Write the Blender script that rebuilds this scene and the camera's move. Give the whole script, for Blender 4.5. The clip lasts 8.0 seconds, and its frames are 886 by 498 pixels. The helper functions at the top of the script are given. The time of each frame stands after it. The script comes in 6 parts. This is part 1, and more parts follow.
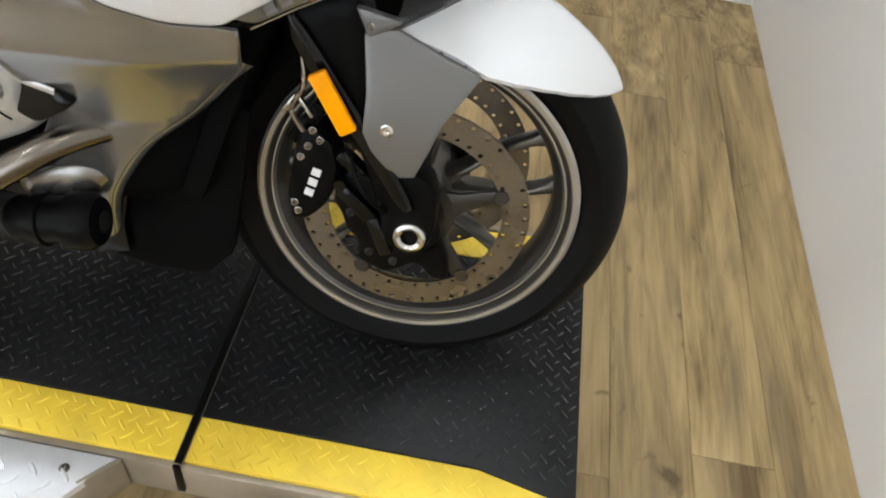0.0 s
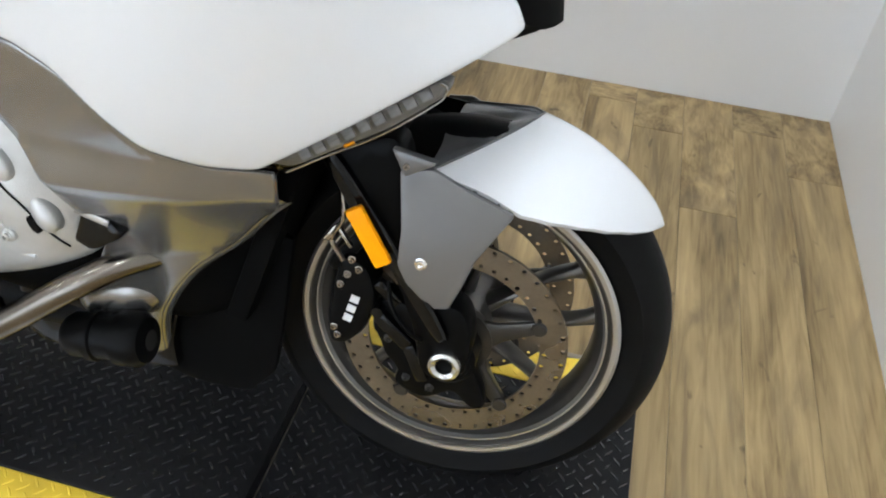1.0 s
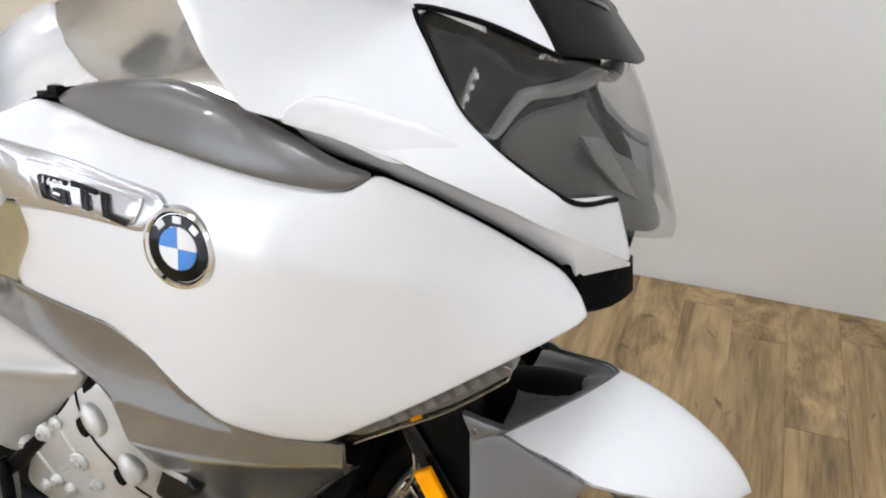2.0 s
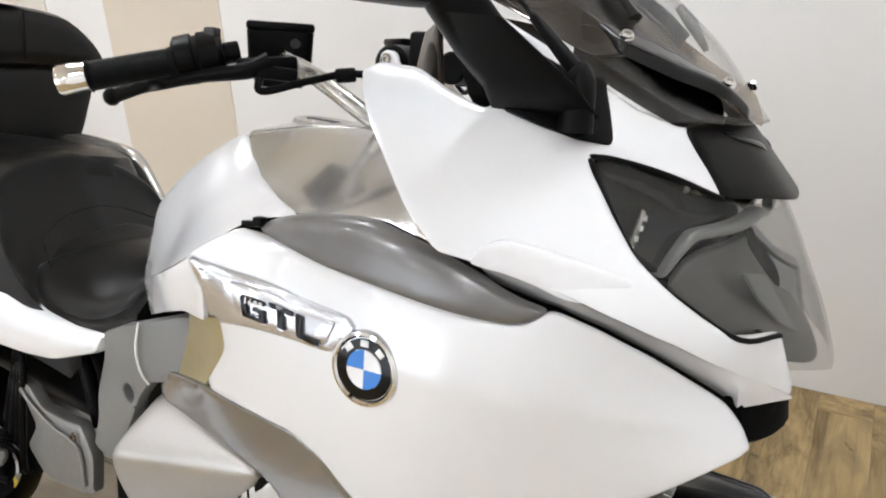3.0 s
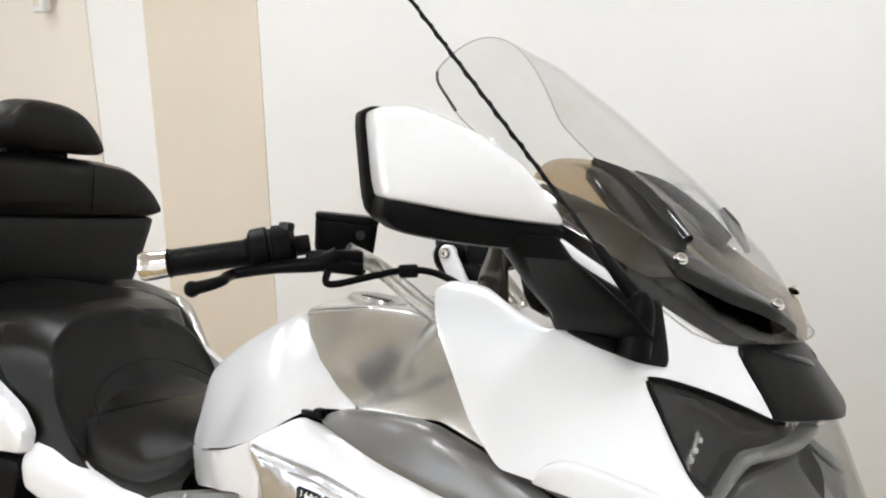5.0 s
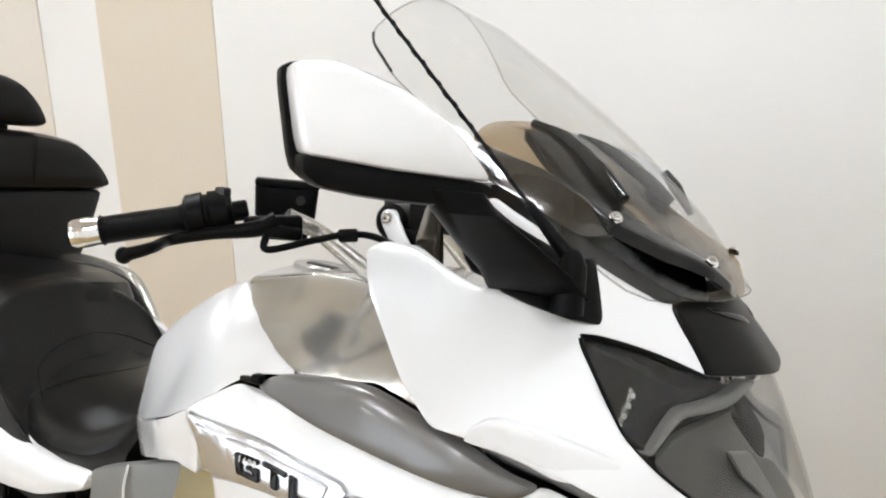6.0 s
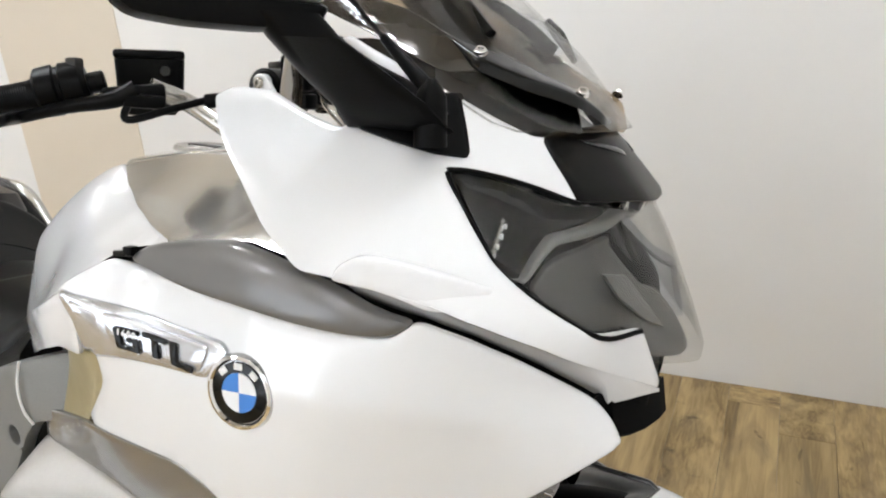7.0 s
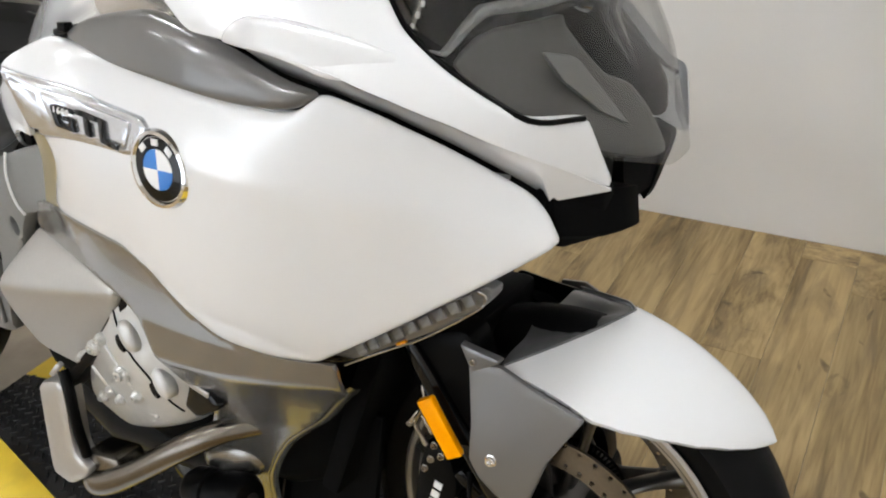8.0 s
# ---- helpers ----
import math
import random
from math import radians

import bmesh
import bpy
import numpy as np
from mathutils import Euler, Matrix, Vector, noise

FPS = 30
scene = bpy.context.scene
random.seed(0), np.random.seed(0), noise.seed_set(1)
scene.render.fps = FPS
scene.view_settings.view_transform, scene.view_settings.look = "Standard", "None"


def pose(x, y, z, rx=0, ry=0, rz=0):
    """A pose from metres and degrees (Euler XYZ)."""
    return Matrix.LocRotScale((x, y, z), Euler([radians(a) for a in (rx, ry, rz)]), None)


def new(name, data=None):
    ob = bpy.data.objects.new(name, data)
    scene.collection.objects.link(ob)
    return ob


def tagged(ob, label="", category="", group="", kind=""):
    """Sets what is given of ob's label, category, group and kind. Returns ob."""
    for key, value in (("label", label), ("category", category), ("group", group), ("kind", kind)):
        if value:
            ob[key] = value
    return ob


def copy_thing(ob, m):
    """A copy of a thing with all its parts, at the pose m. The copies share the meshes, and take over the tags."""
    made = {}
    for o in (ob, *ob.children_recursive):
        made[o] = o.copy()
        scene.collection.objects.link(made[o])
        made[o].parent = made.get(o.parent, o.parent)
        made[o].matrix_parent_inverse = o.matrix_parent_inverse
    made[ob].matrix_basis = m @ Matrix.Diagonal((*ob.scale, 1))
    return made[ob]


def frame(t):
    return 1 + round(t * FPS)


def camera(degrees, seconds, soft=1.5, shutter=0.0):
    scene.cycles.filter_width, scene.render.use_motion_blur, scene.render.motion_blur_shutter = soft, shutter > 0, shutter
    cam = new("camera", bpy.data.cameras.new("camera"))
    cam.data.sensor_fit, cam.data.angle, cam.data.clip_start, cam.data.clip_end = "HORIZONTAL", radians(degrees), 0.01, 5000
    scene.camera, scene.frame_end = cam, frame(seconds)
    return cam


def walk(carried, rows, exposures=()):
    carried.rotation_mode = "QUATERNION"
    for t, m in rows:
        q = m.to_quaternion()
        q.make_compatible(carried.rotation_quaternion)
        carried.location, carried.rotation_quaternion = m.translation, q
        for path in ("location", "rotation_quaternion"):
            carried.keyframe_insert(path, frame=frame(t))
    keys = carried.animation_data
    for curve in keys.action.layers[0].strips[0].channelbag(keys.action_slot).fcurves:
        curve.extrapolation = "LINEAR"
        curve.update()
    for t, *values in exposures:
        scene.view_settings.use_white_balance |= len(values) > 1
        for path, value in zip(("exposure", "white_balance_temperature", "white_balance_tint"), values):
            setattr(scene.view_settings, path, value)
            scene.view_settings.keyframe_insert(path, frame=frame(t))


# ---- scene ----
cam = camera(58.89, 8.0, soft=2.0)
# seconds, eye x y z, Euler angles in degrees
ROWS = [
    (0.0, 0.0675, -0.7779, 1.0940, 41.69, -6.38, 8.57),
    (0.3, 0.0734, -0.7910, 1.1187, 43.60, -6.20, 6.51),
    (0.5, 0.0831, -0.7965, 1.1326, 45.40, -6.46, 8.04),
    (1.0, 0.1225, -0.7347, 1.1392, 47.90, -3.38, 14.47),
    (1.2, 0.1553, -0.7045, 1.1452, 48.15, -2.25, 15.83),
    (1.5, 0.1788, -0.6794, 1.1719, 51.49, -1.46, 18.02),
    (1.7, 0.1510, -0.6775, 1.1968, 55.16, -0.78, 20.29),
    (2.0, 0.1416, -0.6711, 1.2397, 59.88, 0.19, 21.22),
    (2.2, 0.1367, -0.6788, 1.2536, 61.70, 0.60, 22.64),
    (3.3, 0.0805, -0.7343, 1.3263, 67.51, 2.36, 29.90),
    (3.5, 0.0751, -0.7418, 1.3404, 68.79, 1.97, 30.52),
    (4.0, 0.0703, -0.7519, 1.3819, 73.32, -0.04, 30.88),
    (4.5, 0.0617, -0.7582, 1.3993, 75.38, -0.05, 31.56),
    (4.7, 0.0599, -0.7522, 1.4009, 75.16, 0.05, 31.22),
    (5.8, 0.0608, -0.7397, 1.3949, 73.92, -0.00, 29.03),
    (6.0, 0.0902, -0.7281, 1.3839, 73.15, 0.27, 28.26),
    (6.2, 0.1044, -0.7202, 1.3758, 72.08, 2.12, 26.79),
    (6.5, 0.1277, -0.7127, 1.3597, 71.37, 3.13, 24.75),
    (7.0, 0.1595, -0.7049, 1.3066, 66.92, 3.40, 22.79),
    (7.2, 0.1776, -0.6952, 1.2746, 63.86, 3.95, 21.69),
    (7.5, 0.2327, -0.6609, 1.2301, 60.30, 3.30, 23.22),
    (7.7, 0.2737, -0.6395, 1.2082, 58.60, 1.17, 26.93),
    (8.0, 0.3079, -0.6127, 1.1973, 57.78, 5.44, 31.10),
]
# seconds, stops, kelvin, tint: the camera's own exposure and white balance drift a little
EXPOSURES = [(0.0, 0.05, 6500, 10), (0.5, 0.13, 6250, 10), (1.0, 0.14, 6050, 10), (2.0, 0.03, 6400, 14), (3.5, 0.06, 6600, 13), (4.5, 0.08, 6650, 12), (6.5, 0.10, 6650, 12), (8.0, -0.04, 6650, 12)]
walk(cam, [(t, pose(x, y, z, a, b, c)) for t, x, y, z, a, b, c in ROWS], EXPOSURES)

# ---------------------------------------------------------------- light
FLOOR = -0.16          # the room's floor; z = 0 is the top of the mats on the lift
WALL_Y, WALL_X = 1.65, 0.86
CEIL = 2.75
world = bpy.data.worlds.new("room_air")
scene.world = world
world.use_nodes = True
world.node_tree.nodes["Background"].inputs[0].default_value = (1.0, 0.97, 0.93, 1)
world.node_tree.nodes["Background"].inputs[1].default_value = 0.15
LAMP = 118.0
# glow of the added fill panel; no such source is known here
FILL_PANEL = 2.4


# ---------------------------------------------------------------- materials
def material(name, color, rough=0.5, metal=0.0, coat=0.0, grain=0.0, grain_scale=40.0, bump=0.0, bump_scale=200.0,
             rough_var=0.0, spec=0.5, stain=None, stain_amt=0.0, stain_scale=3.0):
    m = bpy.data.materials.new(name)
    m.use_nodes = True
    nt = m.node_tree
    b = nt.nodes["Principled BSDF"]
    b.inputs["Roughness"].default_value = rough
    b.inputs["Metallic"].default_value = metal
    b.inputs["Coat Weight"].default_value = coat
    b.inputs["Coat Roughness"].default_value = 0.04
    b.inputs["Specular IOR Level"].default_value = spec
    tc = nt.nodes.new("ShaderNodeTexCoord")
    col = nt.nodes.new("ShaderNodeRGB")
    col.outputs[0].default_value = (*color, 1)
    last = col.outputs[0]
    if grain:
        n = nt.nodes.new("ShaderNodeTexNoise")
        n.inputs["Scale"].default_value = grain_scale
        n.inputs["Detail"].default_value = 6
        nt.links.new(tc.outputs["Object"], n.inputs["Vector"])
        r = nt.nodes.new("ShaderNodeMapRange")
        r.inputs["To Min"].default_value = 1 - grain
        r.inputs["To Max"].default_value = 1 + grain
        nt.links.new(n.outputs["Fac"], r.inputs["Value"])
        mul = nt.nodes.new("ShaderNodeVectorMath")
        mul.operation = "SCALE"
        nt.links.new(last, mul.inputs[0])
        nt.links.new(r.outputs[0], mul.inputs["Scale"])
        last = mul.outputs[0]
    if stain:
        n = nt.nodes.new("ShaderNodeTexNoise")
        n.inputs["Scale"].default_value = stain_scale
        n.inputs["Detail"].default_value = 8
        nt.links.new(tc.outputs["Object"], n.inputs["Vector"])
        r = nt.nodes.new("ShaderNodeMapRange")
        r.inputs["From Min"].default_value = 0.45
        r.inputs["From Max"].default_value = 0.75
        r.inputs["To Max"].default_value = stain_amt
        nt.links.new(n.outputs["Fac"], r.inputs["Value"])
        mix = nt.nodes.new("ShaderNodeMix")
        mix.data_type = "RGBA"
        nt.links.new(r.outputs[0], mix.inputs["Factor"])
        nt.links.new(last, mix.inputs["A"])
        mix.inputs["B"].default_value = (*stain, 1)
        last = mix.outputs["Result"]
    nt.links.new(last, b.inputs["Base Color"])
    if rough_var:
        n = nt.nodes.new("ShaderNodeTexNoise")
        n.inputs["Scale"].default_value = 9
        n.inputs["Detail"].default_value = 5
        nt.links.new(tc.outputs["Object"], n.inputs["Vector"])
        r = nt.nodes.new("ShaderNodeMapRange")
        r.inputs["To Min"].default_value = max(rough - rough_var, 0.02)
        r.inputs["To Max"].default_value = rough + rough_var
        nt.links.new(n.outputs["Fac"], r.inputs["Value"])
        nt.links.new(r.outputs[0], b.inputs["Roughness"])
    if bump:
        n = nt.nodes.new("ShaderNodeTexNoise")
        n.inputs["Scale"].default_value = bump_scale
        n.inputs["Detail"].default_value = 4
        nt.links.new(tc.outputs["Object"], n.inputs["Vector"])
        bp = nt.nodes.new("ShaderNodeBump")
        bp.inputs["Strength"].default_value = bump
        bp.inputs["Distance"].default_value = 0.001
        nt.links.new(n.outputs["Fac"], bp.inputs["Height"])
        nt.links.new(bp.outputs[0], b.inputs["Normal"])
    return m


def clear(name, tint, gloss=0.02):
    """Thin moulded plastic: see-through, with a Fresnel shine."""
    m = bpy.data.materials.new(name)
    m.use_nodes = True
    nt = m.node_tree
    nt.nodes.remove(nt.nodes["Principled BSDF"])
    tr = nt.nodes.new("ShaderNodeBsdfTransparent")
    tr.inputs[0].default_value = (*tint, 1)
    gl = nt.nodes.new("ShaderNodeBsdfGlossy")
    gl.inputs["Roughness"].default_value = gloss
    lw = nt.nodes.new("ShaderNodeLayerWeight")
    lw.inputs["Blend"].default_value = 0.5
    pw = nt.nodes.new("ShaderNodeMath")
    pw.operation = "POWER"
    nt.links.new(lw.outputs["Facing"], pw.inputs[0])
    pw.inputs[1].default_value = 4.0
    fr = nt.nodes.new("ShaderNodeMath")
    fr.operation = "MULTIPLY_ADD"
    nt.links.new(pw.outputs[0], fr.inputs[0])
    fr.inputs[1].default_value = 0.40
    fr.inputs[2].default_value = 0.025
    mx = nt.nodes.new("ShaderNodeMixShader")
    nt.links.new(fr.outputs[0], mx.inputs[0])
    nt.links.new(tr.outputs[0], mx.inputs[1])
    nt.links.new(gl.outputs[0], mx.inputs[2])
    nt.links.new(mx.outputs[0], nt.nodes["Material Output"].inputs[0])
    return m


def glowing(name, color, strength):
    m = bpy.data.materials.new(name)
    m.use_nodes = True
    b = m.node_tree.nodes["Principled BSDF"]
    b.inputs["Base Color"].default_value = (*color, 1)
    b.inputs["Emission Color"].default_value = (*color, 1)
    b.inputs["Emission Strength"].default_value = strength
    return m


def wood_material():
    """Rustic plank: long grain along y, knots, tone changing from board to board."""
    m = bpy.data.materials.new("oak_vinyl")
    m.use_nodes = True
    nt = m.node_tree
    b = nt.nodes["Principled BSDF"]
    b.inputs["Roughness"].default_value = 0.48
    b.inputs["Specular IOR Level"].default_value = 0.3
    tc = nt.nodes.new("ShaderNodeTexCoord")
    oi = nt.nodes.new("ShaderNodeObjectInfo")
    off = nt.nodes.new("ShaderNodeVectorMath")
    off.operation = "SCALE"
    comb = nt.nodes.new("ShaderNodeCombineXYZ")
    nt.links.new(oi.outputs["Random"], comb.inputs[0])
    nt.links.new(oi.outputs["Random"], comb.inputs[1])
    nt.links.new(comb.outputs[0], off.inputs[0])
    off.inputs["Scale"].default_value = 37.0
    add = nt.nodes.new("ShaderNodeVectorMath")
    nt.links.new(tc.outputs["Object"], add.inputs[0])
    nt.links.new(off.outputs[0], add.inputs[1])

    def noise_tex(scale, sx, sy, detail, dist=0.0):
        mp = nt.nodes.new("ShaderNodeMapping")
        mp.inputs["Scale"].default_value = (sx, sy, 1)
        nt.links.new(add.outputs[0], mp.inputs[0])
        n = nt.nodes.new("ShaderNodeTexNoise")
        n.inputs["Scale"].default_value = scale
        n.inputs["Detail"].default_value = detail
        n.inputs["Distortion"].default_value = dist
        nt.links.new(mp.outputs[0], n.inputs["Vector"])
        return n.outputs["Fac"]

    broad = noise_tex(6.0, 1.6, 0.22, 6, 1.0)
    fine = noise_tex(42.0, 1.5, 0.10, 8, 1.2)
    blot = noise_tex(8.0, 1.5, 0.26, 8, 1.4)
    knot = noise_tex(13.0, 1.0, 0.62, 3, 0.8)
    ramp = nt.nodes.new("ShaderNodeValToRGB")
    e = ramp.color_ramp.elements
    e[0].position, e[0].color = 0.30, (0.140, 0.090, 0.040, 1)
    e[1].position, e[1].color = 0.72, (0.50, 0.365, 0.180, 1)
    for p, c in ((0.42, (0.27, 0.188, 0.087, 1)), (0.55, (0.395, 0.282, 0.136, 1))):
        k = ramp.color_ramp.elements.new(p)
        k.color = c
    mixf = nt.nodes.new("ShaderNodeMath")
    mixf.operation = "MULTIPLY_ADD"
    nt.links.new(fine, mixf.inputs[0])
    mixf.inputs[1].default_value = 0.42
    half = nt.nodes.new("ShaderNodeMath")
    half.operation = "MULTIPLY_ADD"
    nt.links.new(broad, half.inputs[0])
    half.inputs[1].default_value = 0.85
    half.inputs[2].default_value = -0.12
    nt.links.new(half.outputs[0], mixf.inputs[2])
    nt.links.new(mixf.outputs[0], ramp.inputs[0])
    # greyish brown smudges
    br = nt.nodes.new("ShaderNodeMapRange")
    br.inputs["From Min"].default_value = 0.49
    br.inputs["From Max"].default_value = 0.74
    br.inputs["To Max"].default_value = 0.72
    nt.links.new(blot, br.inputs["Value"])
    mx = nt.nodes.new("ShaderNodeMix")
    mx.data_type = "RGBA"
    nt.links.new(br.outputs[0], mx.inputs["Factor"])
    nt.links.new(ramp.outputs[0], mx.inputs["A"])
    mx.inputs["B"].default_value = (0.150, 0.110, 0.065, 1)
    kr = nt.nodes.new("ShaderNodeMapRange")
    kr.inputs["From Min"].default_value = 0.67
    kr.inputs["From Max"].default_value = 0.75
    kr.inputs["To Max"].default_value = 0.75
    nt.links.new(knot, kr.inputs["Value"])
    kx = nt.nodes.new("ShaderNodeMix")
    kx.data_type = "RGBA"
    nt.links.new(kr.outputs[0], kx.inputs["Factor"])
    nt.links.new(mx.outputs["Result"], kx.inputs["A"])
    kx.inputs["B"].default_value = (0.085, 0.058, 0.032, 1)
    # tone of the single board
    tone = nt.nodes.new("ShaderNodeMapRange")
    tone.inputs["To Min"].default_value = 0.91
    tone.inputs["To Max"].default_value = 1.12
    nt.links.new(oi.outputs["Random"], tone.inputs["Value"])
    sc = nt.nodes.new("ShaderNodeVectorMath")
    sc.operation = "SCALE"
    nt.links.new(kx.outputs["Result"], sc.inputs[0])
    nt.links.new(tone.outputs[0], sc.inputs["Scale"])
    nt.links.new(sc.outputs[0], b.inputs["Base Color"])
    bp = nt.nodes.new("ShaderNodeBump")
    bp.inputs["Strength"].default_value = 0.25
    bp.inputs["Distance"].default_value = 0.001
    nt.links.new(fine, bp.inputs["Height"])
    nt.links.new(bp.outputs[0], b.inputs["Normal"])
    return m


M = {}
M["white"] = material("pearl_white_paint", (0.75, 0.754, 0.762), 0.26, 0.08, 0.8, grain=0.02, grain_scale=900)
M["silver"] = material("grey_metallic_paint", (0.27, 0.265, 0.258), 0.20, 0.75, 0.4, grain=0.05, grain_scale=1200)
M["greypod"] = material("satin_grey_paint", (0.155, 0.152, 0.148), 0.34, 0.5, 0.3, grain=0.05, grain_scale=1200)
M["frame"] = material("textured_grey_plastic", (0.19, 0.19, 0.185), 0.5, 0.2, 0, grain=0.12, grain_scale=500, bump=0.3, bump_scale=420)
M["tanksilver"] = material("champagne_metallic_paint", (0.50, 0.485, 0.455), 0.20, 0.75, 0.5, grain=0.03, grain_scale=1200)
M["chrome"] = material("chrome", (0.80, 0.80, 0.80), 0.07, 1.0)
M["badge"] = material("satin_chrome", (0.62, 0.63, 0.655), 0.20, 0.85)
M["alu"] = material("cast_aluminium", (0.50, 0.49, 0.475), 0.36, 0.85, 0, grain=0.08, grain_scale=90, bump=0.25, bump_scale=600, rough_var=0.08)
M["steel"] = material("brushed_steel", (0.36, 0.33, 0.29), 0.26, 1.0, 0, grain=0.1, grain_scale=120, rough_var=0.08)
M["disc"] = material("brake_disc_steel", (0.215, 0.193, 0.163), 0.29, 0.95, 0, grain=0.14, grain_scale=200, rough_var=0.08)
M["rim"] = material("graphite_wheel_paint", (0.115, 0.108, 0.098), 0.32, 0.8, 0.2, grain=0.06, grain_scale=300)
M["bronze"] = material("dark_bronze_alloy", (0.060, 0.057, 0.052), 0.36, 0.8, 0, grain=0.1, grain_scale=150)
M["footplate"] = material("dull_cast_alloy", (0.20, 0.197, 0.19), 0.42, 0.6, 0, grain=0.12, grain_scale=80, bump=0.3, bump_scale=500)
M["nut"] = material("axle_nut_steel", (0.55, 0.54, 0.52), 0.25, 1.0, 0, grain=0.1, grain_scale=200)
M["lip"] = material("machined_rim_lip", (0.42, 0.405, 0.38), 0.30, 0.85, 0.2, grain=0.06, grain_scale=200)
M["legcover"] = material("grey_leg_paint", (0.17, 0.168, 0.166), 0.36, 0.35, 0.2, grain=0.05, grain_scale=1200)
M["tyre"] = material("tyre_rubber", (0.0035, 0.0035, 0.0035), 0.55, 0, 0, grain=0.25, grain_scale=60, bump=0.3, bump_scale=700, stain=(0.010, 0.009, 0.0085), stain_amt=0.4, spec=0.09)
M["bezel"] = material("mid_grey_plastic", (0.21, 0.21, 0.21), 0.36, 0.3, 0.2, grain=0.06, grain_scale=500)
M["lampgrey"] = material("lamp_grey_plastic", (0.085, 0.083, 0.080), 0.36, 0.3, 0.2)
M["black"] = material("black_plastic", (0.0030, 0.0030, 0.0030), 0.34, 0, 0, spec=0.07, grain=0.2, grain_scale=300, bump=0.15, bump_scale=420)
M["visor"] = material("satin_black_brown_plastic", (0.0045, 0.0042, 0.0038), 0.30, 0, 0, spec=0.08, grain=0.1, grain_scale=300, bump=0.1, bump_scale=420)
M["gloss"] = material("gloss_black_plastic", (0.003, 0.003, 0.003), 0.11, 0, 0.15, spec=0.2)
M["dash"] = material("dark_grey_plastic", (0.020, 0.019, 0.018), 0.38, 0, 0.1, spec=0.3)
M["leather"] = material("black_leather", (0.0036, 0.0033, 0.0029), 0.34, 0, 0, spec=0.25, grain=0.2, grain_scale=60, bump=0.10, bump_scale=900)
# lighter than the mat: the lozenges' glint is partly put into the colour
M["tread"] = material("glinting_black_rubber", (0.026, 0.026, 0.027), 0.20, 0, 0, spec=0.9, grain=0.4, grain_scale=30)
M["mat"] = material("black_rubber_mat", (0.0085, 0.0085, 0.009), 0.42, 0, 0, spec=0.22, grain=0.25, grain_scale=30, bump=0.2, bump_scale=800, stain=(0.016, 0.0155, 0.015), stain_amt=0.4, stain_scale=9)
M["yellow"] = material("yellow_rubber", (0.93, 0.66, 0.06), 0.5, 0, 0, grain=0.06, grain_scale=25, bump=0.2, bump_scale=700, stain=(0.42, 0.27, 0.05), stain_amt=0.35, stain_scale=12)
M["plate"] = material("galvanised_tread_plate", (0.70, 0.71, 0.73), 0.42, 0.35, 0, grain=0.14, grain_scale=25, rough_var=0.1)
M["deck"] = material("lift_steel_paint", (0.36, 0.31, 0.24), 0.4, 0.3, 0, grain=0.1, grain_scale=20, stain=(0.15, 0.12, 0.09), stain_amt=0.5, stain_scale=8)
M["orange"] = material("orange_reflector", (1.0, 0.37, 0.0), 0.3, 0, 0, spec=0.12, grain=0.16, grain_scale=700)
# the wood floor's reflection in the polished inset, put into the colour
M["gold"] = material("floor_reflection_satin", (0.40, 0.34, 0.19), 0.36, 0.4, 0.2, grain=0.08, grain_scale=60)
M["blue"] = material("blue_enamel", (0.022, 0.18, 0.56), 0.3, 0, 0.25)
M["letter"] = material("white_print", (0.75, 0.75, 0.75), 0.4)
M["wall"] = material("white_wall_paint", (0.84, 0.83, 0.815), 0.45, 0, 0, grain=0.02, grain_scale=3, bump=0.1, bump_scale=250)
# duller copy of the black plastic; the hollows' darkness is put into it
M["matt"] = material("hollow_black_plastic", (0.0028, 0.0028, 0.0028), 0.75, 0, 0, spec=0.04, grain=0.2, grain_scale=60)
M["cream"] = material("cream_wall_paint", (0.75, 0.70, 0.63), 0.55, 0, 0, grain=0.03, grain_scale=3, bump=0.1, bump_scale=250)
M["beige"] = material("beige_wall_paint", (0.71, 0.63, 0.525), 0.55, 0, 0, grain=0.03, grain_scale=3, bump=0.1, bump_scale=250)
M["ceil"] = material("ceiling_paint", (0.70, 0.65, 0.58), 0.8, 0, 0, grain=0.03, grain_scale=4)
M["duct"] = material("satin_charcoal_plastic", (0.15, 0.15, 0.151), 0.30, 0.55, 0.2, spec=0.5, grain=0.08, grain_scale=300)
M["smokegloss"] = material("dark_brown_gloss_plastic", (0.032, 0.027, 0.021), 0.12, 0.30, 0.0, grain=0.1, grain_scale=60)
M["bowl"] = material("dark_lamp_bowl", (0.50, 0.50, 0.50), 0.14, 1.0)
M["polish"] = material("satin_silver_cover", (0.44, 0.43, 0.41), 0.38, 0.8, 0, grain=0.04, grain_scale=200, rough_var=0.06)
M["cast"] = material("pale_cast_metal", (0.56, 0.56, 0.545), 0.38, 0.65, 0, grain=0.1, grain_scale=60, bump=0.4, bump_scale=500)
# middle tone: part of the dimness over the pipe is in its colour
M["pipe"] = material("dim_steel_pipe", (0.17, 0.152, 0.13), 0.25, 1.0, 0, grain=0.15, grain_scale=60, rough_var=0.1)
M["capgrey"] = material("dull_polished_alloy", (0.27, 0.26, 0.245), 0.26, 0.9, 0, grain=0.08, grain_scale=120, rough_var=0.08)
M["wood"] = wood_material()
M["screen"] = clear("clear_screen", (0.982, 0.982, 0.978))
M["screenedge"] = clear("screen_edge", (0.80, 0.80, 0.79))
M["smoke"] = clear("smoked_plastic", (0.72, 0.63, 0.51), 0.05)
